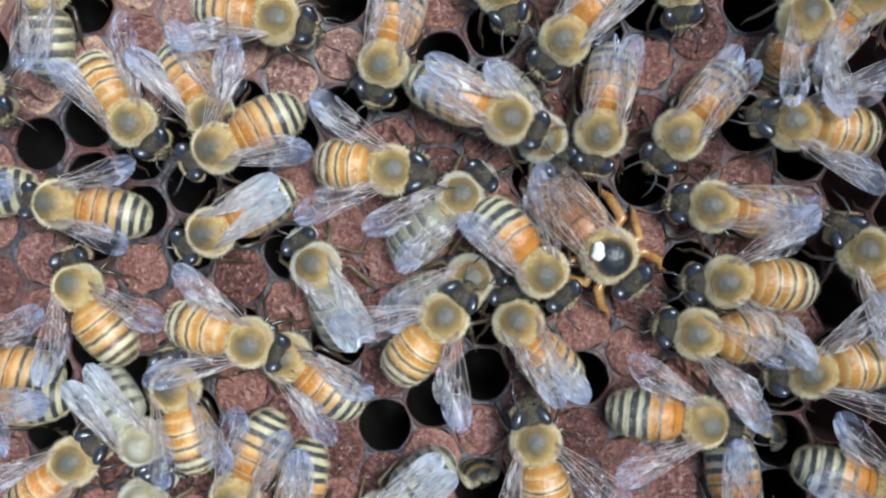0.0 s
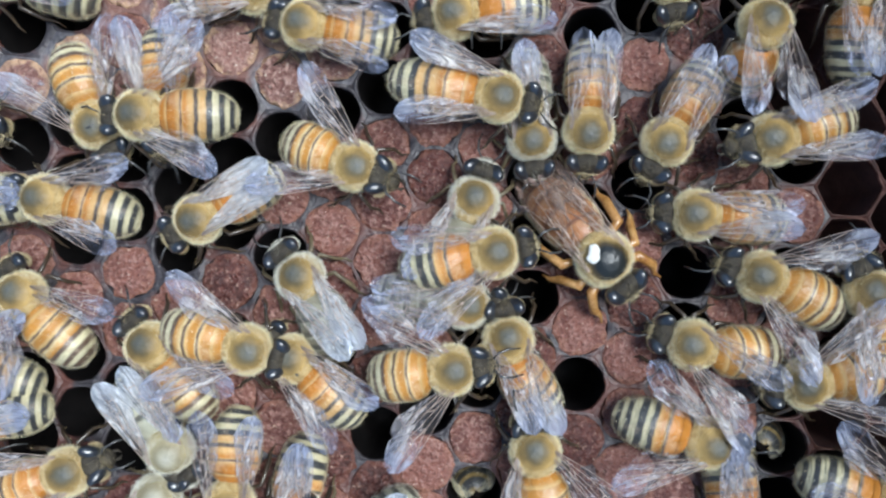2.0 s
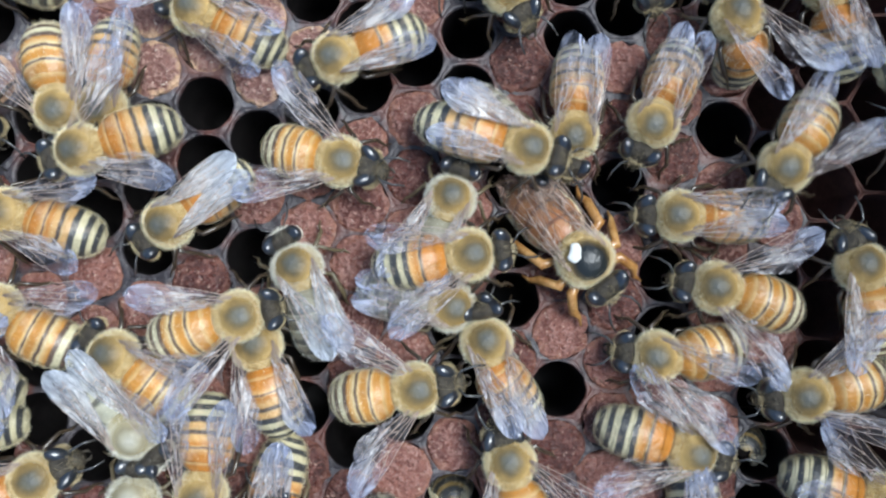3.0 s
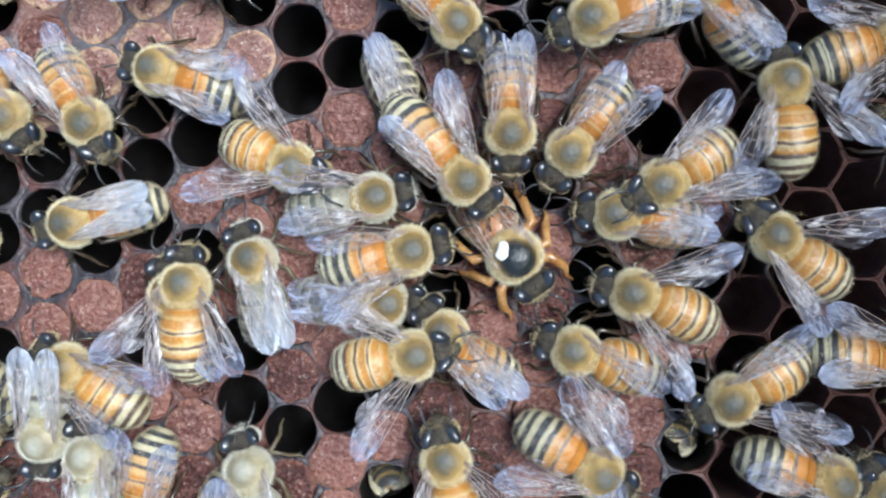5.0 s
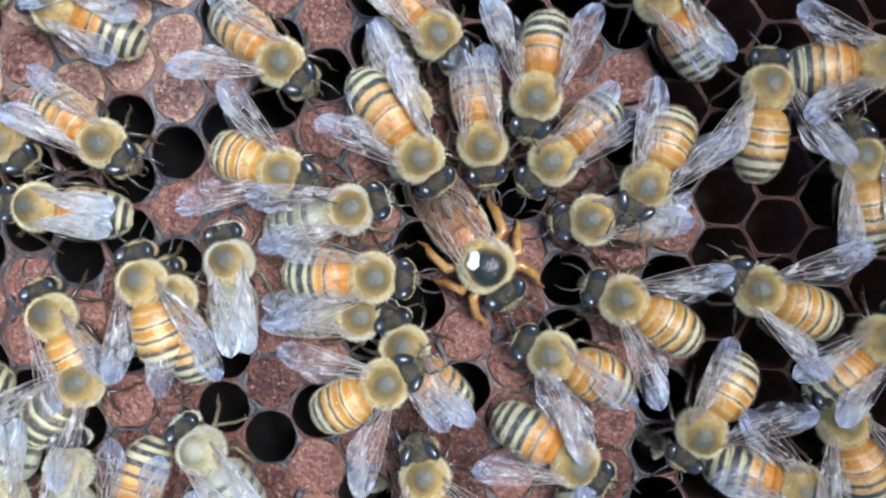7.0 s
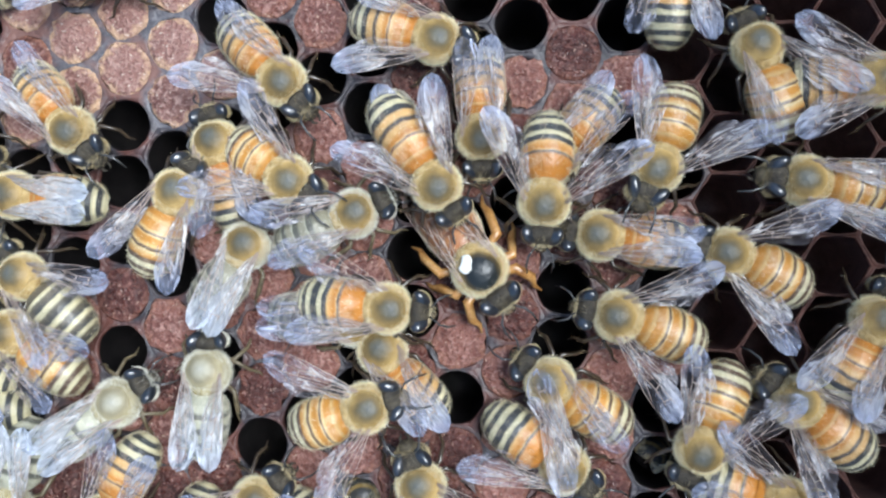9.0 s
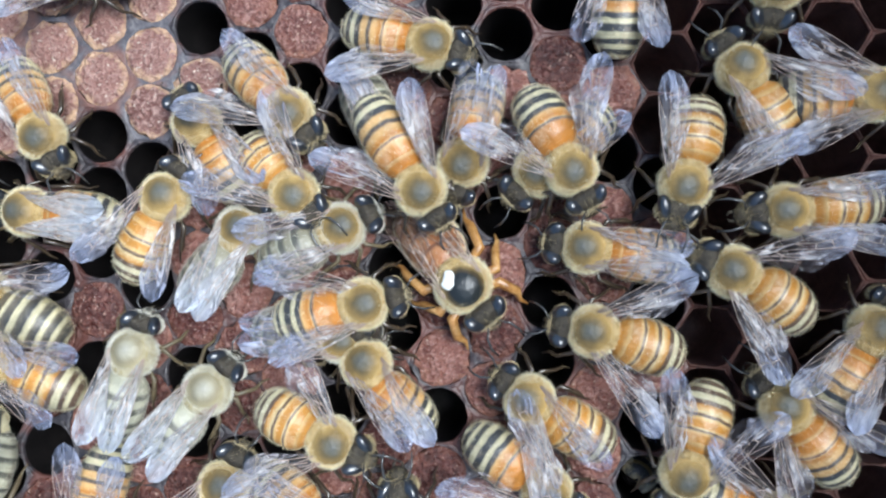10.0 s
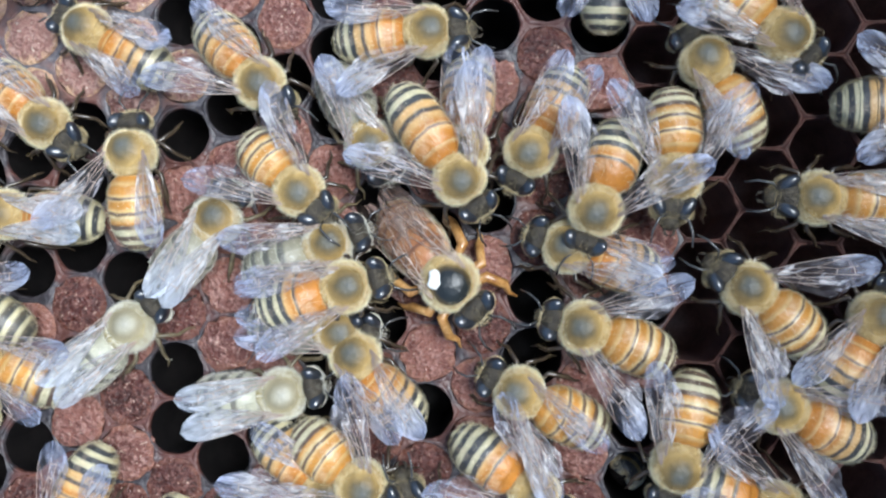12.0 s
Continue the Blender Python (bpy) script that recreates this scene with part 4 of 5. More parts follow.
# the queen, her abdomen let down into a cell, a dot of white paint on her back
queen = make_bee("queen_bee", "queen", 4, 4, label="queen bee with white paint dot, black back and amber legs", droop=34, group="queen", rise=-14)
bm = bmesh.new()
for v in blob(bm, -0.78, -0.5, 4.66, 0.84, 0.52, 0.26, 18, 10, turn=Matrix.Rotation(radians(-38), 4, "Z")):
    v.co += Vector((0.24 * noise.noise(v.co * 1.6), 0.24 * noise.noise(v.co * 1.6 + Vector((7, 0, 0))), 0))
part("paint_mark", mesh_of("paint_mark", bm, PAINT), queen, "dot of white marking paint")
queen.matrix_basis = pose(10.6 * MM, -1.0 * MM, 0.3 * MM, 0, -3, -58) @ Matrix.Diagonal((1.12, 1.12, 1.12, 1))

# two bees head first in cells, their abdomens at the mouth
for (i, j), turn_z in (((8, 3), 40), ((2, 7), 110)):
    p = cell_place(i, j)
    make_bee("honey_bee", "brown", 4, 4, label="dark honey bee head first inside an open cell").matrix_basis = Matrix.Translation((p.x * MM, p.y * MM, -9.6 * MM)) @ pose(0, 0, 0, 0, 90, turn_z) @ Matrix.Translation((0, 0, -2.0 * MM)) @ Matrix.Diagonal((0.92, 0.92, 0.92, 1))


def curl(bee, rows):
    """Turns the abdomen about the waist: seconds, degrees aside, degrees down."""
    abdomen = next(c for c in bee.children if c.name.startswith("abdomen"))
    waist = Matrix.Translation((-1.7 * MM, 0, 2.9 * MM))
    size = Matrix.Diagonal((*abdomen.matrix_basis.to_scale(), 1))
    walk(abdomen, [(t, waist @ pose(0, 0, 0, 0, -down, aside) @ size @ waist.inverted()) for t, aside, down in rows])


def fan(bee, rows):
    """Opens and folds the wings: seconds, degrees of the left and of the right pair."""
    for nm in ("forewing", "hindwing"):
        pair = [c for c in bee.children if c.name.startswith(nm)]
        for w in pair:
            side = 1 if w.matrix_basis.translation.y > 0 else -1
            walk(w, [(t, wing_pose(nm, side, left if side > 0 else right)) for t, left, right in rows])


def gait(bee, rows):
    """The legs step in two sets of three while the bee moves, and the antennae feel about."""
    sway = random.Random(round(rows[0][1] * 10))
    times = [k * 0.25 for k in range(49)]
    at = np.array(rows)
    x, y, a = (np.interp(times, at[:, 0], at[:, k]) for k in (1, 2, 3))
    pace = np.hypot(np.gradient(x), np.gradient(y)) * 4 + np.abs(np.gradient(a)) * 0.2
    legs = [c for c in bee.children if c.name.startswith("leg")]
    if pace.max() > 1.5:
        for k, leg in enumerate(legs):
            hip = Matrix.Translation(((1.0, 0.1, -0.9)[k // 2] * MM, (1 - k % 2 * 2) * 0.95 * MM, 2.0 * MM))
            side = 1 if (k // 2 + k) % 2 else -1
            walk(leg, [(t, hip @ pose(0, 0, 0, 0, 0, side * min(16, 5 * pace[n]) * (1 if n % 2 else -1)) @ hip.inverted()) for n, t in enumerate(times)])
    for head in [c for c in bee.children if c.name.startswith("head")]:
        for feeler in [c for c in head.children if c.name.startswith("antenna")]:
            root = Matrix.Translation((3.8 * MM, 0.35 * MM if sway.random() < 0.5 else -0.35 * MM, 2.6 * MM))
            walk(feeler, [(t, root @ pose(0, 0, 0, 0, sway.uniform(-9, 9), sway.uniform(-14, 14)) @ root.inverted()) for t in times[::2]])


def motions():
    """Every bee's way over the comb: seconds, millimetres, and the degrees of its heading."""
    def go(bee, lift, rows):
        walk(bee, [(t, pose(x * MM, y * MM, lift * MM, 0, 0, a)) for t, x, y, a in rows])
        gait(bee, rows)

    go(BEES["b1"], 0.0, [(0.0, -32.3, 11.1, -46), (0.5, -32.5, 11.3, -38), (1.0, -32.5, 11.3, -40), (1.5, -32.8, 10.9, -50), (2.0, -34.3, 10.9, -60), (2.5, -35.0, 10.9, -63), (3.2, -34.8, 12.0, -75), (4.0, -41.6, 10.6, -119), (4.8, -48.3, 9.1, -163), (12.0, -42.9, 8.9, -164)])
    go(BEES["b2"], 1.8, [(0.0, -23.8, 8.5, -152), (0.5, -24.7, 9.8, -165), (1.0, -25.0, 12.6, -192), (1.5, -27.0, 12.2, -190), (2.0, -29.6, 11.4, -179), (2.5, -29.9, 10.1, -177), (3.0, -32.0, 7.9, -161), (3.2, -32.4, 7.3, -161), (4.8, -47.8, 6.9, -165), (12.0, -44.3, 8.6, -166)])
    go(BEES["b3"], 0.0, [(0.0, -19.0, 20.2, -14), (0.5, -19.3, 20.5, -12), (1.0, -20.3, 21.2, -7), (1.5, -20.3, 22.1, -7), (2.0, -20.2, 22.8, -5), (3.0, -21.3, 24.7, -2), (12.0, -23.0, 27.3, -5)])
    go(BEES["b4"], 0.0, [(0.0, -9.3, 16.1, -106), (0.5, -10.4, 17.0, -149), (1.0, -11.6, 18.6, -197), (1.5, -12.2, 19.5, -225), (2.0, -15.7, 19.6, -189), (2.5, -21.1, 18.4, -180), (3.2, -23.5, 22.1, -214), (4.8, -25.6, 32.1, -226), (12.0, -23.1, 33.2, -224)])
    go(BEES["b5"], 0.6, [(0.0, -8.6, 6.6, -7), (0.5, -9.4, 6.0, -13), (1.0, -9.0, 6.8, -9), (1.5, -10.4, 7.3, -13), (2.0, -11.2, 7.1, -22), (2.5, -11.0, 7.0, -17), (3.0, -10.5, 7.3, -13), (4.8, -9.0, 6.9, -25), (5.0, -8.8, 7.1, -25), (5.5, -8.6, 7.4, -16), (6.0, -8.3, 7.3, -18), (6.5, -8.0, 7.3, -20), (6.7, -7.9, 7.5, -20), (8.5, -6.2, 7.9, -27), (9.0, -6.2, 7.4, -34), (9.5, -4.8, 7.5, -41), (10.0, -3.8, 7.2, -45), (10.5, -2.7, 6.9, -52), (11.0, -1.4, 6.1, -44), (11.5, -1.2, 6.4, -44), (12.0, -1.9, 6.9, -44)])
    go(BEES["b6"], 0.0, [(0.0, -39.3, 3.7, 173), (0.5, -39.1, 4.0, 169), (1.0, -38.9, 4.0, 168), (1.5, -38.7, 4.2, 171), (2.0, -38.9, 4.3, 170), (2.5, -39.4, 3.2, 165), (3.2, -39.0, 2.7, 168), (4.8, -44.1, 2.2, 168), (12.0, -38.0, 3.9, 169)])
    go(BEES["b7"], 0.0, [(0.0, -25.0, 1.1, -150), (0.5, -25.3, 1.2, -151), (1.0, -25.6, 1.5, -152), (1.5, -24.8, 2.2, -152), (2.0, -25.1, 2.5, -149), (2.5, -25.4, 2.5, -146), (3.0, -25.2, 2.0, -143), (3.2, -25.2, 1.3, -141), (4.8, -27.5, 1.9, -135), (5.0, -28.6, 2.2, -165), (5.5, -29.5, 3.1, -183), (6.0, -30.0, 3.9, -187), (6.5, -30.0, 4.4, -187), (8.5, -32.0, 5.8, -185), (9.0, -32.1, 6.2, -185), (9.5, -29.0, 6.0, -185), (10.0, -28.3, 5.8, -185), (10.5, -28.3, 5.9, -185), (11.0, -28.2, 5.6, -184), (11.5, -28.1, 5.7, -184), (12.0, -28.3, 5.0, -184)])
    go(BEES["b8"], 0.0, [(0.0, -50.1, 4.2, -172), (1.0, -47.5, 5.3, -174), (1.5, -47.8, 5.1, -173), (2.5, -48.2, 3.1, -177), (12.0, -38.1, 6.4, -177)])
    go(BEES["l1"], 0.0, [(0.0, -25.0, 11.6, -57), (1.0, -25.2, 12.1, -63), (1.5, -25.1, 11.9, -65), (2.5, -31.8, 11.7, -108), (3.2, -30.8, 12.0, -87), (4.8, -27.8, 11.3, -54), (5.0, -27.4, 11.2, -60), (5.5, -25.9, 11.1, -40), (6.0, -24.2, 10.3, -35), (6.5, -24.3, 10.3, -37), (6.7, -24.3, 10.4, -36), (8.3, -25.2, 11.4, -38), (8.5, -25.7, 11.9, -38), (9.0, -26.7, 12.1, -49), (9.5, -26.8, 12.1, -62), (10.0, -27.1, 12.6, -61), (10.5, -26.4, 12.9, -49), (11.0, -25.3, 12.9, -38), (11.5, -24.4, 13.1, -34), (12.0, -24.8, 13.0, -40)])
    go(BEES["b10"], 0.0, [(0.0, -40.4, 23.4, 90), (0.5, -38.8, 23.0, 90), (1.0, -40.1, 25.3, 132), (1.5, -41.9, 24.2, 170), (2.5, -42.8, 24.8, 160), (12.0, -38.5, 28.7, 162)])
    go(BEES["b11"], 1.6, [(0.0, 1.7, 10.9, -25), (0.5, 4.2, 5.7, -43), (1.0, 3.4, 5.8, -39), (1.5, 0.6, 9.3, -37), (2.0, 1.3, 12.8, -12), (2.5, 2.2, 12.8, 0), (3.0, 5.3, 8.4, -16), (3.2, 5.4, 7.2, -23), (4.8, 6.1, 6.3, -44), (5.0, 6.4, 5.8, -47), (5.5, 5.1, 6.8, -48), (6.0, 3.7, 8.2, -47), (6.5, 3.5, 8.7, -46), (6.7, 4.3, 9.0, -50), (8.3, 5.4, 6.9, -58), (8.5, 4.9, 8.2, -60), (9.0, 7.1, 6.7, -56), (9.5, 8.4, 7.1, -57), (10.0, 7.3, 7.4, -58), (10.5, 4.2, 11.7, -65), (11.0, 5.2, 13.0, -38), (11.5, 9.4, 10.2, -43), (12.0, 11.8, 7.7, -55)])
    go(BEES["b12"], -0.8, [(0.0, 4.8, 9.5, -53), (1.0, 4.5, 10.6, -65), (1.5, 4.7, 9.7, -80), (2.5, 3.8, 9.7, -85), (3.2, 6.2, 7.9, -32), (4.8, 6.5, 6.1, -47), (5.8, 4.5, 5.9, -49), (6.7, 4.0, 8.8, -49), (8.3, 4.2, 8.5, -64), (9.0, 5.4, 8.2, -64), (9.5, 6.1, 8.3, -64), (10.2, 3.6, 11.8, -63), (10.5, 2.8, 12.0, -63), (11.5, 3.9, 11.7, -66), (12.0, 4.0, 11.1, -61)])
    go(BEES["b15"], 0.0, [(0.0, 9.8, 9.8, -101), (0.5, 9.7, 9.4, -101), (1.0, 9.7, 9.4, -98), (1.5, 9.5, 9.6, -102), (2.0, 9.1, 10.1, -93), (2.5, 8.8, 9.9, -97), (3.0, 9.4, 9.8, -96), (3.2, 9.4, 10.0, -92), (4.8, 10.3, 9.9, -83), (5.0, 10.4, 10.1, -89), (5.5, 10.1, 10.7, -83), (6.0, 10.0, 10.3, -84), (6.5, 10.5, 10.0, -80), (6.7, 10.4, 10.0, -83), (8.5, 10.8, 11.6, -81), (9.0, 10.9, 11.1, -88), (9.5, 11.1, 10.2, -85), (10.0, 10.8, 9.9, -104), (10.5, 10.4, 10.4, -106), (11.0, 11.7, 10.2, -110), (11.5, 12.0, 10.4, -95), (12.0, 12.0, 10.4, -95)])
    go(BEES["b16"], 0.0, [(0.0, 16.7, 9.6, -130), (0.5, 14.8, 7.0, -127), (1.0, 15.3, 7.7, -126), (1.5, 16.5, 9.2, -124), (2.0, 15.8, 9.2, -120), (2.5, 15.8, 9.8, -120), (3.0, 16.3, 10.9, -114), (3.2, 16.4, 10.9, -120), (4.8, 15.8, 8.6, -131), (5.0, 15.7, 8.4, -125), (5.5, 15.2, 7.1, -130), (6.0, 15.5, 7.7, -132), (6.5, 15.6, 7.8, -134), (6.7, 16.0, 8.1, -137), (8.3, 17.9, 9.2, -124), (9.5, 16.9, 9.0, -136), (10.0, 17.3, 9.1, -137), (10.5, 17.2, 8.9, -137), (11.5, 17.3, 10.0, -127), (12.0, 17.7, 10.2, -118)])
    go(BEES["b17"], 1.2, [(0.0, 25.9, 10.3, 167), (0.5, 24.3, 8.9, 183), (1.0, 24.6, 8.1, 193), (1.5, 26.2, 7.8, 195), (2.0, 24.3, 9.2, 192), (2.5, 25.4, 9.9, 192), (3.0, 27.1, 7.0, 233), (3.2, 25.4, 4.5, 224), (4.8, 21.9, 4.3, 211), (5.0, 23.4, 5.4, 208), (5.5, 24.9, 6.2, 223), (6.0, 25.8, 6.9, 247), (6.5, 23.8, 5.2, 249), (6.7, 24.1, 5.6, 238), (8.3, 25.8, 7.9, 245), (8.5, 25.4, 8.3, 243), (9.0, 25.8, 8.2, 246), (9.5, 27.9, 8.9, 233), (10.0, 29.2, 7.8, 252), (10.5, 28.0, 8.0, 257), (11.0, 28.3, 8.4, 246), (11.5, 29.1, 8.8, 274), (12.0, 29.3, 7.7, 264)])
    go(BEES["b18"], 0.0, [(0.0, 19.5, 3.3, 174), (0.5, 18.0, 3.0, 174), (1.0, 18.1, 3.0, 179), (1.5, 18.1, 2.9, 178), (2.0, 18.3, 2.9, 177), (2.5, 18.5, 2.9, 179), (3.0, 18.5, 2.9, 180), (3.2, 18.5, 2.8, 179), (4.8, 19.5, 2.6, 169), (5.0, 19.7, 2.9, 173), (5.1, 19.4, 3.3, 174), (5.5, 19.8, 3.1, 180), (6.0, 19.8, 3.2, 179), (6.5, 19.6, 3.1, 176), (6.7, 19.8, 3.4, 185), (8.3, 21.3, 2.1, 180), (8.5, 21.4, 2.6, 184), (9.0, 21.2, 2.5, 173), (9.5, 21.3, 2.6, 173), (10.0, 21.3, 2.6, 172), (10.5, 21.2, 2.7, 174), (11.5, 20.7, 2.3, 170), (12.0, 20.8, 2.2, 162)])
    go(BEES["b19"], 1.8, [(0.0, 26.6, 19.0, 75), (0.5, 24.2, 19.3, 81), (1.0, 24.1, 19.2, 83), (1.5, 23.8, 18.4, 83), (2.0, 23.5, 18.7, 78), (2.5, 24.2, 19.4, 75), (3.2, 22.2, 19.6, 136), (4.8, 17.6, 19.3, 194), (5.0, 17.3, 19.4, 196), (5.5, 16.6, 18.0, 225), (6.0, 13.9, 16.4, 233), (6.5, 14.4, 15.8, 240), (6.7, 14.7, 15.6, 249), (8.3, 15.5, 3.1, 271), (8.5, 15.5, 4.0, 271), (9.0, 16.3, 5.2, 266), (9.5, 18.0, 9.7, 310), (9.9, 20.2, 9.2, 299), (10.0, 19.8, 9.0, 297), (10.5, 19.3, 6.3, 266), (11.0, 17.0, 4.6, 236), (11.5, 19.4, 5.3, 245), (12.0, 22.9, 5.1, 251)])
    go(BEES["p2"], 0.0, [(0.0, 32.2, 21.0, 49), (3.2, 31.4, 23.0, 109), (4.8, 27.4, 23.1, 129), (5.0, 27.1, 22.7, 130), (5.5, 26.8, 22.4, 131), (6.0, 25.6, 22.2, 132), (6.5, 25.2, 22.2, 132), (6.7, 25.5, 22.3, 131), (8.5, 28.3, 27.7, 86), (9.0, 27.7, 27.1, 86), (9.5, 26.8, 27.0, 86), (10.0, 24.4, 27.3, 87), (10.5, 24.4, 27.5, 87), (11.0, 24.4, 27.3, 87), (11.5, 24.5, 27.3, 87), (12.0, 24.4, 28.6, 87)])
    go(BEES["b21"], 0.0, [(0.0, 16.6, 22.7, -83), (0.5, 16.6, 22.7, -83), (1.0, 16.7, 23.0, -83), (1.5, 16.3, 22.4, -84), (2.0, 16.3, 23.1, -84), (2.4, 16.1, 23.1, -83), (3.2, 16.3, 25.3, -83), (4.8, 15.5, 29.1, -86), (12.0, 15.8, 31.0, -90)])
    go(BEES["b22"], 0.0, [(0.0, -2.5, 4.2, 43), (0.5, -2.3, 4.0, 43), (1.0, -2.3, 3.7, 33), (1.5, -0.4, 3.7, 76), (2.0, -0.8, 4.1, 72), (2.5, -1.0, 4.2, 73), (3.0, -1.1, 4.2, 72), (5.0, -1.6, 4.4, 11), (5.5, -1.9, 4.3, 11), (6.0, -2.0, 4.1, 12), (6.5, -1.6, 4.4, 13), (8.3, -1.6, 4.0, 25), (9.0, -0.4, 4.4, 25), (9.5, -0.1, 3.7, 34), (10.0, 0.2, 4.3, 26), (10.5, 0.1, 3.5, 11), (11.5, 0.7, 2.1, 19), (12.0, 0.5, 2.4, 21)])
    go(BEES["b23"], 0.0, [(0.0, -37.4, -3.9, 106), (0.5, -38.8, -4.4, 111), (1.0, -39.7, -4.3, 121), (1.5, -40.5, -4.3, 121), (2.0, -41.0, -4.2, 117), (2.5, -40.1, -4.8, 126), (3.2, -39.6, -5.6, 137), (4.8, -44.9, -5.7, 140), (12.0, -40.5, -4.0, 142)])
    go(BEES["b24"], 1.2, [(0.0, -21.1, -8.7, -19), (0.5, -21.5, -8.9, -23), (1.0, -21.7, -9.4, -30), (1.5, -20.6, -9.5, -35), (2.0, -20.3, -8.8, -17), (2.5, -19.0, -7.5, 7), (3.0, -18.7, -5.9, 13), (3.9, -18.4, -4.2, 52), (4.8, -18.3, -3.0, 85), (5.0, -17.9, -3.4, 88), (5.5, -18.3, -2.5, 94), (6.0, -20.4, -2.5, 106), (6.5, -20.2, -2.9, 113), (6.7, -20.5, -3.1, 109), (7.5, -18.3, 1.4, 95), (8.5, -17.4, 5.7, 58), (9.0, -16.1, 6.2, 63), (9.5, -15.9, 6.8, 62), (10.0, -15.0, 6.9, 62), (10.5, -14.7, 7.5, 65), (11.0, -15.5, 7.9, 75), (11.5, -15.6, 8.0, 75), (12.0, -16.4, 10.1, 92)])
    go(BEES["b25"], 0.0, [(0.0, -28.3, -13.1, 102), (0.5, -27.6, -10.6, 128), (1.0, -28.9, -9.0, 120), (1.5, -28.8, -8.3, 124), (2.0, -29.4, -8.7, 127), (2.5, -29.4, -8.9, 134), (3.0, -29.6, -9.3, 142), (4.8, -28.8, -10.6, 145), (5.0, -29.1, -10.7, 145), (5.5, -28.3, -9.7, 132), (6.0, -27.9, -8.6, 125), (6.5, -27.4, -5.2, 103), (6.7, -27.8, -5.1, 109), (7.5, -31.5, -6.2, 116), (8.3, -35.1, -6.8, 122), (8.5, -35.2, -6.9, 128), (9.0, -32.4, -6.5, 142), (9.5, -31.3, -6.6, 151), (10.0, -31.0, -7.4, 155), (12.0, -30.1, -7.3, 154)])
    go(BEES["b26"], 0.0, [(0.0, -31.4, -18.0, -52), (0.5, -30.7, -18.1, -68), (1.0, -28.2, -17.9, -51), (1.5, -27.5, -18.2, -56), (2.0, -27.5, -17.9, -56), (2.5, -27.0, -17.0, -53), (3.2, -28.2, -15.7, -47), (4.8, -31.0, -16.9, -89), (5.5, -31.3, -18.6, -93), (6.0, -33.2, -21.7, -96), (6.7, -33.4, -22.0, -100), (8.3, -33.1, -22.1, -100), (9.5, -31.8, -22.8, -100), (10.5, -34.4, -21.2, -101), (12.0, -35.5, -21.9, -102)])
    go(BEES["d2"], 0.0, [(0.0, -31.3, -23.5, 62), (1.5, -29.5, -22.3, 49), (3.2, -27.5, -21.1, 88), (4.8, -27.5, -18.0, 98), (5.0, -26.9, -18.7, 98), (5.5, -26.8, -18.8, 96), (6.0, -26.7, -19.6, 94), (6.7, -27.3, -19.3, 92), (8.3, -26.0, -16.9, 62), (8.5, -24.7, -15.6, 54), (9.0, -22.1, -12.7, 36), (9.5, -20.5, -10.4, 58), (10.0, -18.3, -6.7, 73), (10.5, -18.3, -5.2, 56), (11.0, -17.8, -4.2, 46), (11.5, -17.1, -4.3, 58), (12.0, -16.9, -4.8, 42)])
    go(BEES["d3"], 0.0, [(0.0, -15.0, -28.1, 115), (3.2, -15.1, -23.5, 110), (4.8, -12.3, -20.4, 112), (5.0, -12.6, -19.7, 106), (5.5, -12.9, -18.4, 116), (6.0, -14.7, -17.8, 135), (6.5, -15.1, -17.6, 136), (8.3, -14.2, -12.5, 104), (8.5, -13.5, -10.8, 103), (9.0, -13.7, -9.8, 89), (9.5, -12.4, -9.6, 62), (10.0, -11.5, -9.9, 52), (10.5, -12.5, -9.3, 24), (11.0, -8.4, -9.9, 22), (11.5, -6.4, -10.2, -1), (12.0, -3.4, -10.4, 12)])
    go(BEES["b27"], -0.2, [(0.0, -18.1, -10.2, 141), (1.0, -16.9, -9.8, 139), (1.5, -16.6, -10.3, 137), (2.5, -17.1, -8.9, 127), (3.0, -17.5, -8.4, 106), (4.8, -19.8, -4.2, 104), (5.5, -18.2, -4.3, 104), (6.7, -18.1, -4.4, 106), (8.3, -14.5, 7.5, 105), (9.0, -13.1, 10.8, 104), (9.5, -12.0, 12.4, 101), (10.2, -13.8, 14.8, 127), (10.5, -15.6, 17.2, 121), (11.0, -16.9, 19.2, 122), (11.5, -18.9, 20.2, 130), (12.0, -21.2, 21.3, 150)])
    go(BEES["b28"], 0.0, [(0.0, -15.4, -2.0, 124), (0.5, -15.5, -2.1, 128), (1.0, -15.6, -1.9, 124), (1.5, -15.7, -2.2, 132), (2.0, -16.0, -2.6, 129), (2.5, -15.8, -2.3, 124), (3.0, -14.1, -1.8, 119), (3.2, -13.3, -0.4, 131), (5.0, -12.3, -1.2, 111), (5.5, -11.7, -1.1, 108), (6.0, -12.3, -0.7, 104), (6.5, -12.5, -0.4, 103), (6.7, -12.5, -0.4, 102), (8.3, -11.6, -0.6, 99), (9.0, -10.2, 1.5, 66), (9.5, -9.8, 3.3, 64), (10.0, -8.7, 4.1, 63), (10.5, -8.7, 5.1, 62), (11.5, -9.5, 4.4, 60), (12.0, -9.3, 4.5, 58)])
    go(BEES["b29"], -0.5, [(0.0, -1.6, -3.1, 24), (1.5, -1.4, -4.0, -7), (2.5, -1.5, -5.4, -5), (3.2, -0.8, -4.9, -12), (4.8, -0.6, -4.9, -3), (6.7, -0.9, -5.3, -4), (12.0, 1.3, -5.1, -4)])
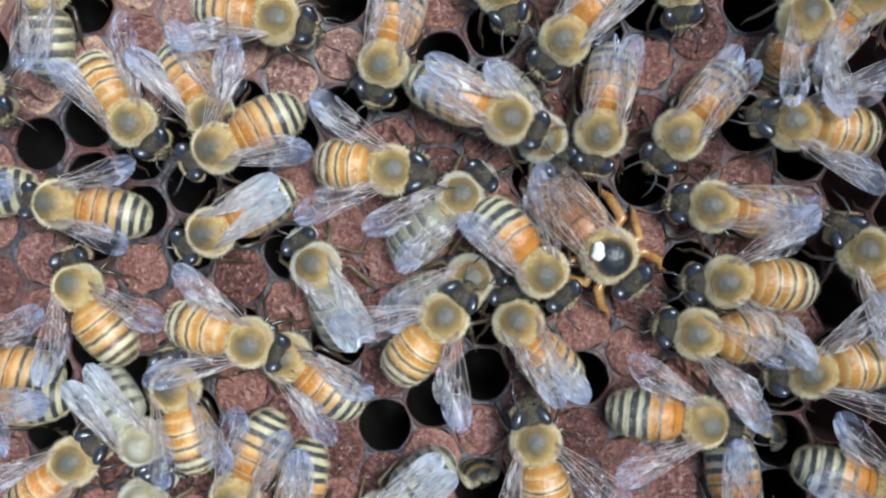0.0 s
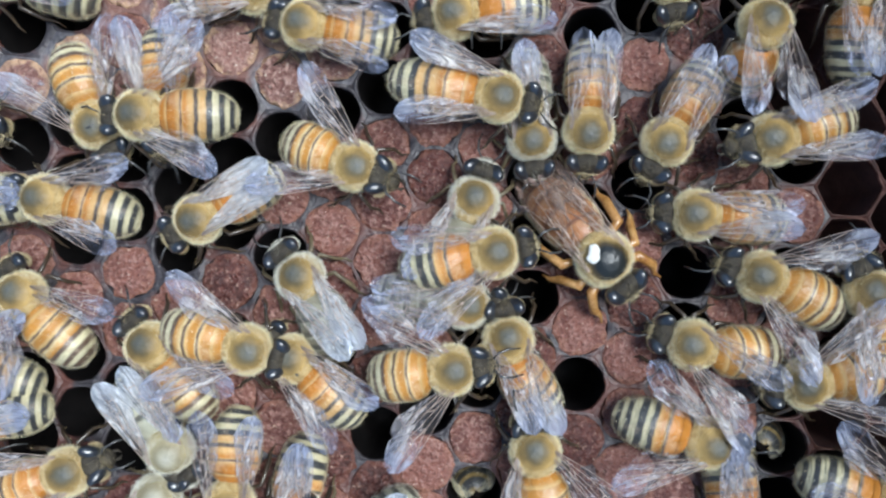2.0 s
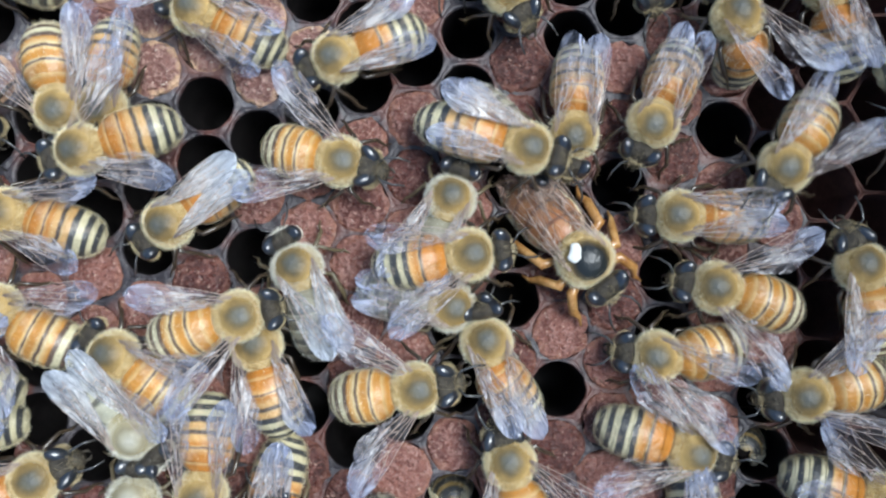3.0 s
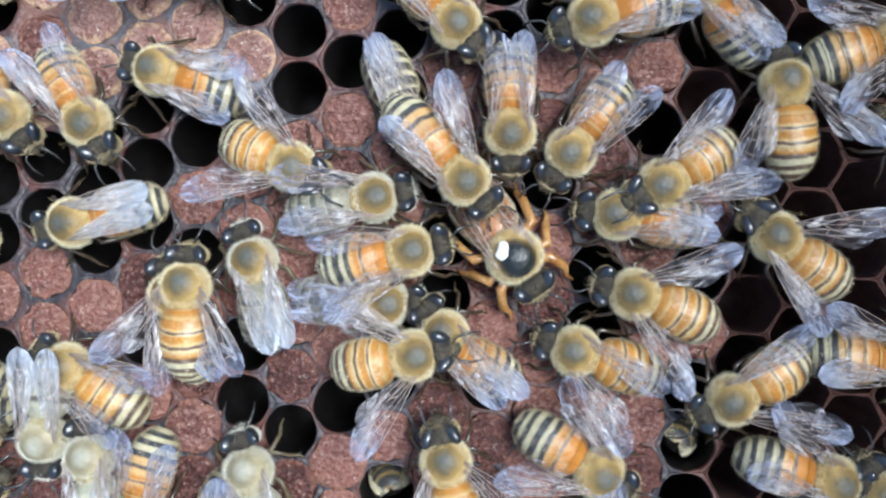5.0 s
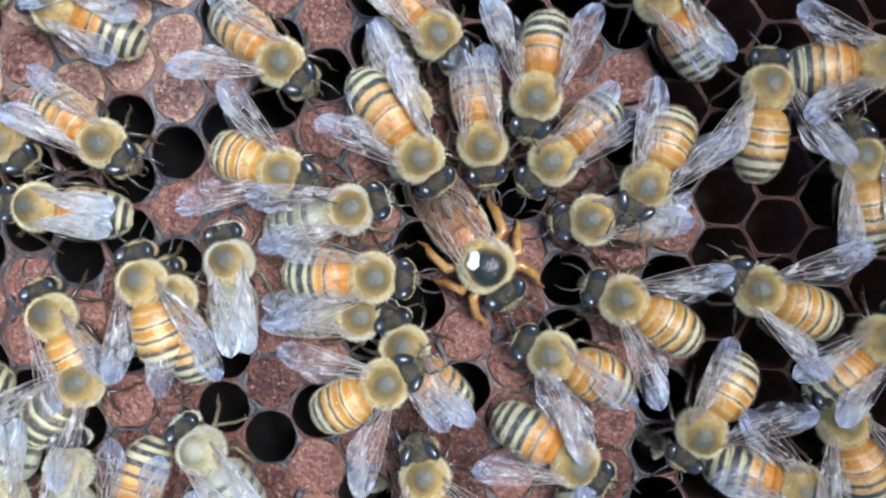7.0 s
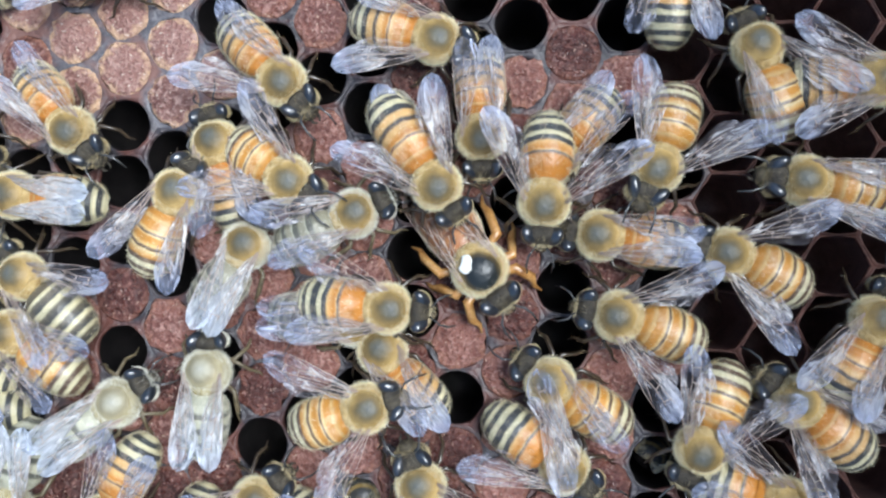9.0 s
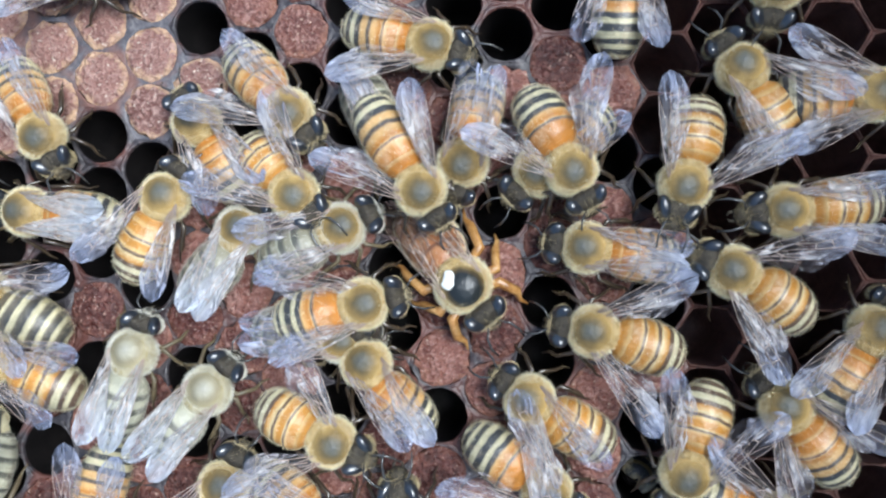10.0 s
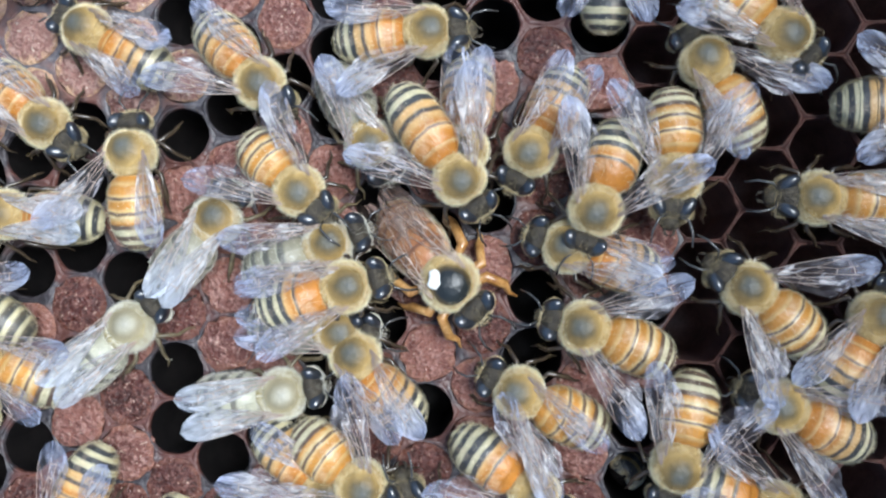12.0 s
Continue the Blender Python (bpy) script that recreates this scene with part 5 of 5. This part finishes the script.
    go(BEES["b30"], 1.6, [(0.0, 4.7, -2.4, -48), (0.5, 3.2, -2.8, -10), (1.0, 2.0, -1.5, 11), (1.5, 2.7, -0.3, 4), (2.0, 0.9, -0.4, 10), (2.5, 0.9, -0.2, 14), (3.0, 0.5, -0.6, 8), (3.2, 0.2, -0.5, 6), (4.8, 1.4, -0.7, 8), (5.0, 1.7, -0.3, 11), (5.5, 1.1, -0.6, 7), (6.0, 0.8, -1.1, 9), (6.5, 0.6, -1.1, 8), (6.7, 0.6, -1.3, 4), (8.5, 2.7, -3.6, -13), (9.0, 2.9, -3.9, -5), (9.5, 2.3, -2.7, 18), (10.0, 2.5, -2.2, 13), (10.5, 1.9, -2.9, 5), (11.0, 2.5, -1.9, 16), (11.5, 2.5, -1.5, 19), (12.0, 2.4, -1.2, 15)])
    go(BEES["b31"], 1.4, [(0.0, -3.9, -6.4, 50), (0.5, -6.1, -8.1, 46), (1.0, -4.9, -8.7, 23), (1.5, -2.0, -8.9, 10), (2.0, -2.7, -10.4, 8), (2.5, -3.4, -12.0, 1), (3.0, -3.9, -11.8, 9), (4.8, 0.1, -9.5, 13), (5.0, 2.0, -9.3, 11), (5.5, 6.5, -7.7, 33), (6.0, 3.1, -8.4, 50), (6.5, 2.8, -9.4, 32), (6.7, 2.3, -10.7, 27), (8.5, 0.9, -11.8, 31), (9.0, 1.0, -12.5, 19), (9.5, 0.6, -13.2, 7), (10.0, -0.2, -13.8, -24), (10.5, 0.2, -14.5, -34), (11.0, 1.4, -15.1, -33), (11.5, 3.0, -15.7, -34), (12.0, 3.7, -17.6, -37)])
    go(BEES["b32"], 0.0, [(0.0, -22.8, -22.8, -115), (1.0, -22.3, -22.9, -112), (1.5, -22.3, -22.6, -103), (2.0, -22.2, -22.4, -94), (2.5, -22.2, -22.2, -94), (3.2, -21.8, -20.5, -93), (4.8, -23.2, -23.9, -106), (5.5, -22.1, -24.8, -104), (6.0, -22.5, -24.4, -105), (6.5, -22.1, -24.5, -106), (8.5, -23.6, -24.5, -117), (9.0, -23.4, -23.2, -118), (9.5, -22.2, -24.0, -112), (10.0, -22.2, -22.9, -102), (10.5, -21.7, -23.2, -93), (11.0, -22.5, -22.8, -97), (11.5, -23.2, -22.5, -105), (12.0, -22.8, -23.0, -112)])
    go(BEES["b33"], -1.0, [(0.0, -17.8, -26.1, -100), (1.0, -16.8, -24.3, -99), (2.5, -17.5, -25.0, -104), (3.2, -16.7, -24.0, -104), (4.8, -16.7, -27.7, -105), (6.7, -16.9, -28.6, -104), (12.0, -15.3, -27.9, -105)])
    go(BEES["b34"], 0.0, [(0.0, -37.9, -19.9, 39), (0.5, -38.0, -20.0, 35), (1.0, -37.2, -20.4, 16), (1.5, -36.9, -20.3, 16), (2.0, -36.8, -19.9, 18), (2.5, -36.5, -19.7, 22), (3.0, -35.9, -19.7, 25), (3.2, -35.9, -19.6, 25), (4.8, -38.1, -22.2, 27), (12.0, -35.0, -20.4, 29)])
    go(BEES["b35"], 0.0, [(0.0, -46.9, -14.7, -176), (1.5, -47.4, -14.5, -176), (2.5, -46.3, -15.6, -177), (12.0, -37.7, -13.2, -176)])
    go(BEES["b36"], 0.0, [(0.0, -47.5, -10.6, 165), (1.5, -48.1, -10.3, 165), (2.5, -46.6, -10.8, 164), (12.0, -40.4, -7.9, 166)])
    go(BEES["b37"], -1.0, [(0.0, -9.6, -24.6, -139), (1.0, -11.3, -25.1, -138), (1.5, -12.4, -27.0, -138), (2.5, -11.7, -27.5, -139), (3.2, -11.6, -27.4, -139), (4.8, -11.8, -30.0, -140), (12.0, -12.8, -29.7, -141)])
    go(BEES["b38"], 0.0, [(0.0, 2.7, -6.9, 110), (0.5, 1.3, -8.2, 106), (1.0, 1.3, -7.9, 104), (1.5, 2.4, -8.0, 99), (2.0, 2.2, -8.0, 98), (2.5, 1.8, -8.1, 96), (3.2, 2.2, -8.0, 101), (4.8, 4.0, -7.7, 120), (5.5, 5.5, -7.5, 130), (6.7, 3.9, -8.2, 114), (8.3, 2.0, -8.1, 110), (8.5, 2.0, -7.6, 111), (9.0, 2.2, -7.7, 111), (9.5, 2.4, -7.4, 112), (10.0, 2.5, -7.4, 112), (10.5, 2.2, -7.4, 112), (11.0, 2.5, -7.5, 112), (11.5, 2.8, -7.2, 112), (12.0, 2.9, -7.1, 112)])
    go(BEES["b39"], 0.5, [(0.0, 4.2, -17.4, 101), (0.5, 4.4, -17.8, 102), (1.0, 4.5, -17.9, 101), (1.5, 4.6, -17.7, 102), (2.0, 4.5, -17.5, 100), (2.5, 3.7, -18.0, 109), (3.0, 4.0, -18.0, 106), (3.2, 4.2, -18.0, 105), (4.8, 5.1, -18.5, 100), (5.0, 4.8, -18.6, 101), (5.5, 5.8, -18.9, 101), (6.0, 5.8, -19.1, 101), (6.5, 5.6, -19.0, 102), (6.7, 5.2, -19.2, 102), (8.3, 5.4, -20.5, 105), (9.0, 5.7, -19.4, 110), (9.5, 5.2, -19.5, 102), (10.2, 5.6, -20.4, 91), (10.5, 5.3, -20.0, 97), (11.5, 7.9, -19.9, 99), (12.0, 7.6, -20.5, 99)])
    go(BEES["b40"], 0.4, [(0.0, 20.7, -3.2, -177), (0.5, 20.1, -3.4, -179), (1.0, 22.5, -3.1, -183), (1.5, 23.0, -3.2, -189), (2.0, 23.7, -2.4, -198), (2.5, 23.8, -2.7, -193), (3.0, 21.5, -3.2, -190), (3.2, 21.5, -3.3, -191), (4.8, 20.9, -4.1, -195), (5.0, 21.1, -4.0, -195), (5.5, 21.2, -3.9, -197), (6.0, 22.1, -3.9, -200), (6.5, 22.4, -3.9, -202), (6.7, 22.6, -3.8, -204), (8.5, 23.1, -4.3, -197), (9.0, 22.7, -4.5, -192), (9.5, 21.9, -4.3, -191), (10.0, 21.8, -4.4, -189), (10.5, 21.8, -4.3, -192), (11.0, 22.1, -4.4, -192), (11.5, 22.3, -4.4, -193), (12.0, 22.1, -4.5, -194)])
    go(BEES["b41"], 0.0, [(0.0, 18.3, -7.8, 168), (0.5, 17.6, -8.8, 166), (1.0, 17.2, -7.2, 163), (1.5, 16.9, -8.7, 162), (2.0, 18.0, -8.3, 160), (2.5, 17.2, -9.1, 164), (3.0, 16.5, -9.1, 172), (4.8, 15.6, -9.4, 160), (5.0, 16.1, -9.0, 160), (5.5, 15.9, -9.2, 160), (6.0, 16.3, -9.1, 163), (6.5, 15.4, -9.0, 158), (6.7, 16.3, -8.7, 155), (8.3, 16.8, -10.3, 148), (9.0, 16.9, -10.3, 142), (9.5, 16.2, -10.5, 143), (10.0, 16.5, -10.3, 144), (10.5, 16.8, -10.3, 146), (11.0, 16.6, -10.0, 148), (11.5, 16.8, -10.0, 150), (12.0, 16.8, -10.0, 152)])
    go(BEES["b42"], 0.6, [(0.0, 27.6, -10.9, -172), (0.5, 26.5, -10.6, -171), (1.0, 27.0, -10.8, -171), (1.5, 27.0, -11.2, -172), (2.0, 27.3, -11.4, -172), (2.5, 27.5, -11.7, -172), (3.0, 28.8, -12.2, -172), (3.2, 28.3, -11.8, -171), (4.8, 29.0, -12.2, -160), (5.0, 29.3, -13.0, -154), (5.5, 28.9, -13.8, -144), (6.0, 29.2, -14.0, -137), (6.5, 29.4, -15.1, -131), (8.5, 29.6, -15.6, -116), (9.0, 29.5, -15.6, -116), (9.5, 29.3, -15.9, -113), (10.0, 29.3, -16.0, -112), (10.5, 29.4, -16.1, -111), (11.0, 29.5, -15.9, -110), (11.5, 29.6, -15.7, -109), (12.0, 29.6, -15.7, -108)])
    go(BEES["b43"], 0.0, [(0.0, 18.8, -15.5, -8), (0.5, 18.6, -15.8, -3), (1.0, 19.0, -16.3, -13), (1.5, 19.0, -16.3, -13), (2.0, 19.4, -16.7, -18), (2.5, 19.3, -16.9, -19), (3.0, 19.4, -17.0, -18), (3.2, 19.3, -17.3, -19), (4.8, 18.9, -18.5, -33), (5.0, 18.1, -19.5, -33), (5.5, 17.4, -18.5, -33), (6.0, 18.6, -17.9, -33), (6.5, 18.3, -18.2, -33), (6.7, 18.6, -18.3, -33), (8.5, 17.8, -17.6, -36), (9.0, 18.1, -17.7, -37), (9.5, 18.1, -18.0, -37), (10.0, 17.9, -17.9, -37), (10.5, 17.9, -18.0, -37), (11.0, 17.7, -18.2, -37), (11.5, 17.6, -18.5, -37), (12.0, 18.0, -18.4, -37)])
    go(BEES["b45"], -1.0, [(0.0, 22.2, -24.7, -84), (1.0, 23.3, -23.8, -83), (2.5, 21.3, -25.4, -83), (4.8, 19.5, -27.2, -84), (12.0, 20.5, -29.0, -88)])
    go(BEES["b46"], 0.6, [(0.0, 32.1, -0.7, 131), (1.0, 32.0, -3.0, 123), (1.5, 32.1, -3.3, 121), (2.5, 33.3, -4.2, 109), (3.2, 33.7, -0.6, 110), (4.8, 33.3, -0.1, 129), (5.0, 33.1, 0.9, 134), (5.5, 33.3, 0.3, 129), (6.0, 33.7, -1.4, 149), (6.5, 33.6, -1.9, 148), (6.7, 34.5, -3.0, 148), (8.3, 33.9, -1.0, 160), (8.5, 32.4, 0.1, 161), (9.0, 31.8, 0.9, 163), (9.5, 32.1, 0.7, 158), (10.0, 33.2, 0.6, 155), (10.5, 34.9, -1.8, 150), (11.0, 34.3, 0.1, 150), (11.5, 35.4, -0.1, 146), (12.0, 35.3, -1.2, 145)])
    go(BEES["b48"], 0.0, [(0.0, 34.9, -21.2, -14), (1.5, 35.4, -20.8, -14), (2.5, 35.1, -22.1, -13), (3.2, 35.6, -20.6, -13), (4.9, 38.0, -20.4, -14), (5.0, 38.1, -20.0, -14), (5.5, 38.4, -20.9, -8), (6.0, 38.1, -20.2, -14), (6.5, 38.2, -20.4, -15), (6.7, 38.2, -20.4, -15), (9.0, 36.5, -20.1, -14), (12.0, 37.7, -19.1, -14)])
    go(BEES["n1"], 0.0, [(0.0, 41.6, 3.9, 117), (3.2, 39.1, 9.6, 116), (4.8, 34.3, 14.3, 102), (5.0, 34.2, 14.2, 101), (5.5, 35.5, 14.5, 86), (6.0, 35.4, 14.7, 85), (6.5, 35.2, 14.7, 89), (6.7, 35.3, 14.5, 89), (8.3, 36.5, 19.1, 90), (8.5, 35.4, 19.4, 90), (9.0, 34.5, 18.5, 114), (9.5, 33.9, 19.2, 105), (10.2, 34.3, 17.2, 128), (10.5, 33.5, 17.5, 115), (11.5, 32.1, 16.8, 112), (12.0, 32.2, 17.5, 124)])
    go(BEES["x2"], 1.5, [(0.0, 29.4, 31.7, -78), (9.0, 36.2, 29.9, -81), (10.0, 36.5, 24.1, -98), (10.2, 35.9, 21.6, -103), (10.5, 37.5, 19.2, -68), (11.0, 37.0, 19.0, -67), (11.5, 36.8, 18.3, -72), (12.0, 37.9, 19.2, -43)])
    go(BEES["n2"], 0.0, [(0.0, 46.1, 17.5, 22), (4.8, 43.7, 18.5, 19), (5.8, 45.2, 16.8, 4), (6.5, 43.8, 17.0, -1), (6.7, 44.3, 17.0, 4), (8.3, 46.4, 16.2, 3), (8.5, 45.0, 15.5, 0), (9.0, 44.5, 15.6, 0), (9.5, 44.2, 14.6, 0), (10.0, 44.9, 15.3, 0), (10.5, 49.1, 16.0, -1), (11.0, 49.3, 15.5, -1), (11.5, 49.7, 14.4, 0), (12.0, 50.9, 13.9, 0)])
    go(BEES["n7"], 0.0, [(0.0, 43.9, 8.6, 147), (4.8, 45.0, 9.4, 144), (5.8, 44.3, 9.5, 118), (6.5, 44.2, 9.2, 97), (6.7, 43.6, 8.9, 97), (8.3, 43.1, 6.9, 172), (8.5, 40.9, 7.5, 172), (9.0, 38.4, 7.1, 172), (9.5, 38.0, 6.3, 185), (10.0, 37.7, 5.7, 186), (10.5, 39.9, 6.1, 193), (11.0, 41.1, 6.5, 176), (11.5, 41.1, 6.2, 176), (12.0, 41.0, 6.2, 178)])
    go(BEES["n8"], 0.0, [(0.0, 44.0, -10.2, -2), (4.8, 43.7, -9.3, -2), (5.5, 46.3, -10.8, 2), (6.7, 45.1, -7.6, 42), (7.5, 45.5, -7.0, 57), (8.3, 46.0, -4.4, 76), (8.5, 45.2, -5.2, 74), (9.0, 44.1, -4.7, 66), (9.5, 44.6, -4.0, 64), (10.0, 44.6, -4.2, 63), (11.0, 44.7, -3.5, 63), (12.0, 45.6, -3.6, 63)])
    go(BEES["n5"], 0.0, [(0.0, 44.0, -19.6, 121), (4.8, 42.1, -21.5, 115), (5.8, 43.6, -19.0, 113), (6.5, 43.2, -18.0, 116), (6.7, 42.7, -16.2, 113), (8.5, 38.6, -12.4, 130), (9.0, 37.6, -11.6, 141), (9.5, 37.9, -10.8, 126), (10.0, 37.5, -10.5, 130), (10.5, 37.6, -10.9, 130), (11.0, 37.5, -10.9, 148), (11.5, 37.4, -11.1, 152), (12.0, 38.0, -10.8, 155)])
    go(BEES["p1"], 0.8, [(0.0, -12.8, 28.4, -32), (3.2, -17.3, 26.6, -26), (4.8, -16.3, 25.6, -26), (5.6, -13.7, 21.6, -30), (6.0, -12.9, 21.1, -30), (6.5, -8.8, 18.1, -30), (6.7, -8.0, 17.7, -42), (8.3, -7.2, 16.8, -35), (8.5, -7.2, 16.3, -47), (9.0, -6.8, 16.1, -48), (9.5, -5.4, 15.5, -48), (10.0, -4.3, 14.2, -48), (10.5, -4.4, 15.0, -48), (11.0, -5.0, 16.3, -48), (11.5, -5.4, 16.3, -48), (12.0, -5.3, 16.1, -48)])
    go(BEES["x3"], 0.0, [(0.0, -18.0, -33.2, 41), (8.3, -12.0, -25.0, 28), (9.5, -7.8, -18.7, 54), (10.2, -10.5, -18.0, 79), (10.5, -10.0, -17.8, 105), (11.2, -8.5, -20.5, 68), (12.0, -7.6, -23.0, 68)])
    go(BEES["x4"], 0.0, [(0.0, -5.1, -32.8, -36), (9.5, -0.4, -24.5, -35), (10.5, -1.1, -19.1, -37), (11.5, -0.5, -18.5, -39), (12.0, 0.7, -18.5, -38)])
    go(BEES["s4"], -1.6, [(0.0, -0.7, 27.6, -70), (3.2, -2.7, 26.8, -70), (4.8, 0.9, 11.4, -66), (5.5, 2.7, 11.1, -68), (6.0, 3.3, 12.3, -70), (6.7, 3.6, 12.1, -70), (8.5, 3.3, 33.4, -70), (12.0, 5.7, 34.0, -90)])
    go(BEES["s1"], 0.0, [(0.0, -46.8, 14.4, -52), (3.2, -42.1, 11.9, -51), (4.8, -35.1, 11.8, -52), (5.5, -34.6, 12.2, -52), (6.5, -33.2, 11.0, -46), (8.5, -36.9, 11.3, -43), (12.0, -34.0, 11.3, -44)])
    go(BEES["m1"], 0.3, [(0.0, 6.7, 17.9, -129), (0.5, 6.6, 18.0, -118), (1.0, 4.8, 19.8, -151), (1.5, 0.8, 20.4, -189), (2.0, -2.4, 20.3, -171), (2.5, -6.6, 19.8, -140), (3.2, -12.7, 15.6, -168), (4.8, -21.2, 15.6, -195), (5.0, -20.8, 15.7, -197), (5.5, -22.3, 16.6, -194), (6.0, -23.3, 19.1, -202), (6.5, -24.9, 22.5, -203), (6.7, -26.3, 22.1, -203), (8.3, -32.7, 30.6, -209), (12.0, -30.6, 31.3, -209)])
    go(BEES["m2"], 0.3, [(0.0, 1.0, 22.5, -70), (1.0, 0.3, 22.9, -68), (1.5, -1.3, 23.0, -85), (2.5, 2.2, 23.4, -81), (3.2, 4.2, 21.8, -49), (4.8, 7.3, 19.5, -26), (5.0, 5.6, 19.7, -46), (5.5, 5.7, 19.0, -57), (6.0, 6.2, 19.3, -64), (6.5, 6.1, 19.1, -57), (6.7, 6.3, 19.4, -54), (8.5, 6.5, 20.5, -15), (9.0, 6.9, 19.7, -19), (9.5, 7.2, 19.8, -14), (10.0, 8.0, 20.1, -17), (10.5, 7.8, 20.6, -15), (11.0, 7.6, 21.3, -12), (11.5, 9.2, 20.4, -9), (12.0, 9.0, 20.4, 2)])
    go(BEES["l3"], 0.3, [(0.0, -51.5, -23.8, 7), (4.8, -39.5, -16.4, 9), (5.5, -36.2, -18.3, 0), (6.0, -31.1, -16.4, -12), (6.7, -26.1, -13.0, 25), (7.5, -26.7, -8.0, 66), (8.3, -29.1, -3.2, 106), (8.5, -28.5, -2.7, 110), (9.0, -31.0, -1.3, 136), (9.5, -31.4, -0.6, 149), (10.0, -32.0, -1.5, 150), (12.0, -33.6, -2.0, 151)])
    walk(queen, [(t, pose(x * MM, y * MM, 0.3 * MM, 0, -3, a)) for t, x, y, a in [(0.0, 10.61, -1.04, -50), (3.0, 10.39, -0.99, -53), (5.5, 10.87, -0.89, -56), (6.0, 10.74, -0.96, -56), (9.0, 10.90, -0.63, -54), (12.0, 11.08, -0.96, -47)]])
    curl(BEES["b41"], [(0, 14, 0), (3.2, 20, 0), (4.8, 4, 0), (6.7, 4, 0), (8.3, 8, 0), (12, 2, 0)])
    curl(BEES["b19"], [(0, 0, 64), (3.2, 0, 56), (4.8, 0, 6), (12, 0, 6)])
    curl(BEES["b42"], [(0, 0, 0), (3.2, 4, 0), (4.8, 6, 0), (6.7, 4, 0), (8.3, 4, 0), (12, 6, 0)])
    curl(BEES["b46"], [(0, -8, 0), (3.2, -6, 0), (4.8, 14, 0), (6.7, 14, 0), (8.3, -12, 0), (12, -8, 0)])
    curl(BEES["b24"], [(0, 6, 0), (3.2, 4, 0), (4.8, 0, 0), (12, 0, 0)])
    # seconds, then the degrees by which the left and the right wings stand off the back
    for key, rows in {
        "b1": [(0, 45, 4), (1.5, 42, 6), (1.9, 42, 34), (3.2, 42, 34), (12, 30, 20)], "b2": [(0, 30, 48), (3.2, 36, 50), (12, 34, 48)],
        "b5": [(0, 36, 34), (3.2, 43, 31), (4.8, 38, 40), (6.7, 38, 40), (8.3, 34, 38), (12, 30, 37)],
        "b4": [(0, 8, 8), (2, 18, 6), (12, 18, 6)],
        "b11": [(0, 6, 2), (2, 18, 20), (3.2, 14, 6), (4.8, 30, 8), (6, 25, 15), (6.7, 24, 30), (8.3, 16, 35), (9, 30, 35), (10, 24, 40), (10.5, 18, 45), (12, 41, 42)],
        "b16": [(0, 2, 4), (3.2, 2, 4), (4.8, 17, 2), (6.7, 17, 2), (8.3, 8, 4), (12, 8, 4)],
        "b17": [(0, 26, 40), (1.5, 15, 14), (2.5, 15, 14), (3.2, 34, 12), (4.8, 25, 26), (6.7, 25, 26), (8.3, 48, 31), (9.5, 48, 31), (10.5, 52, 20), (12, 30, 40)],
        "b19": [(0, -4, 28), (3.2, 0, 30), (4.8, 10, 12), (5.5, 10, 14), (6.0, 10, 38), (6.7, 14, 38), (8.3, 60, 35), (9.2, 60, 35), (9.8, 45, 45), (10.5, 37, 37), (12, 48, 32)],
        "b24": [(0, 28, 38), (2, 28, 38), (3.2, 21, 45), (4.8, 46, 37), (5.5, 46, 37), (6.7, 25, 37), (8.3, 20, 25), (10.5, 22, 24), (12, 50, 17)],
        "b30": [(0, 40, 10), (0.5, 30, 20), (2.5, 14, 38), (3.2, 14, 36), (4.8, 14, 26), (6.7, 14, 26), (8.3, 30, 16), (10, 30, 16), (12, 14, 22)],
        "b42": [(0, 30, 40), (3.2, 30, 40), (4.8, 40, 18), (6.7, 40, 18), (8.3, 30, 30), (12, 30, 30)],
        "b43": [(0, 32, 38), (3.2, 34, 36), (4.8, 36, 32), (12, 34, 32)],
        "b46": [(0, 30, 45), (3.2, 28, 48), (4.8, 20, 56), (6.7, 20, 56), (8.3, 39, 40), (12, 46, 46)],
        "m2": [(0, 4, 6), (6.7, 4, 6), (8.3, 10, 34), (12, 10, 34)], "n1": [(0, 42, 43), (6.7, 42, 43), (8.3, 15, 40), (12, 15, 40)],
        "p2": [(0, 2, 2), (6.7, 3, 2), (8.3, 22, 18), (12, 22, 18)],
    }.items():
        fan(BEES[key], rows)


motions()
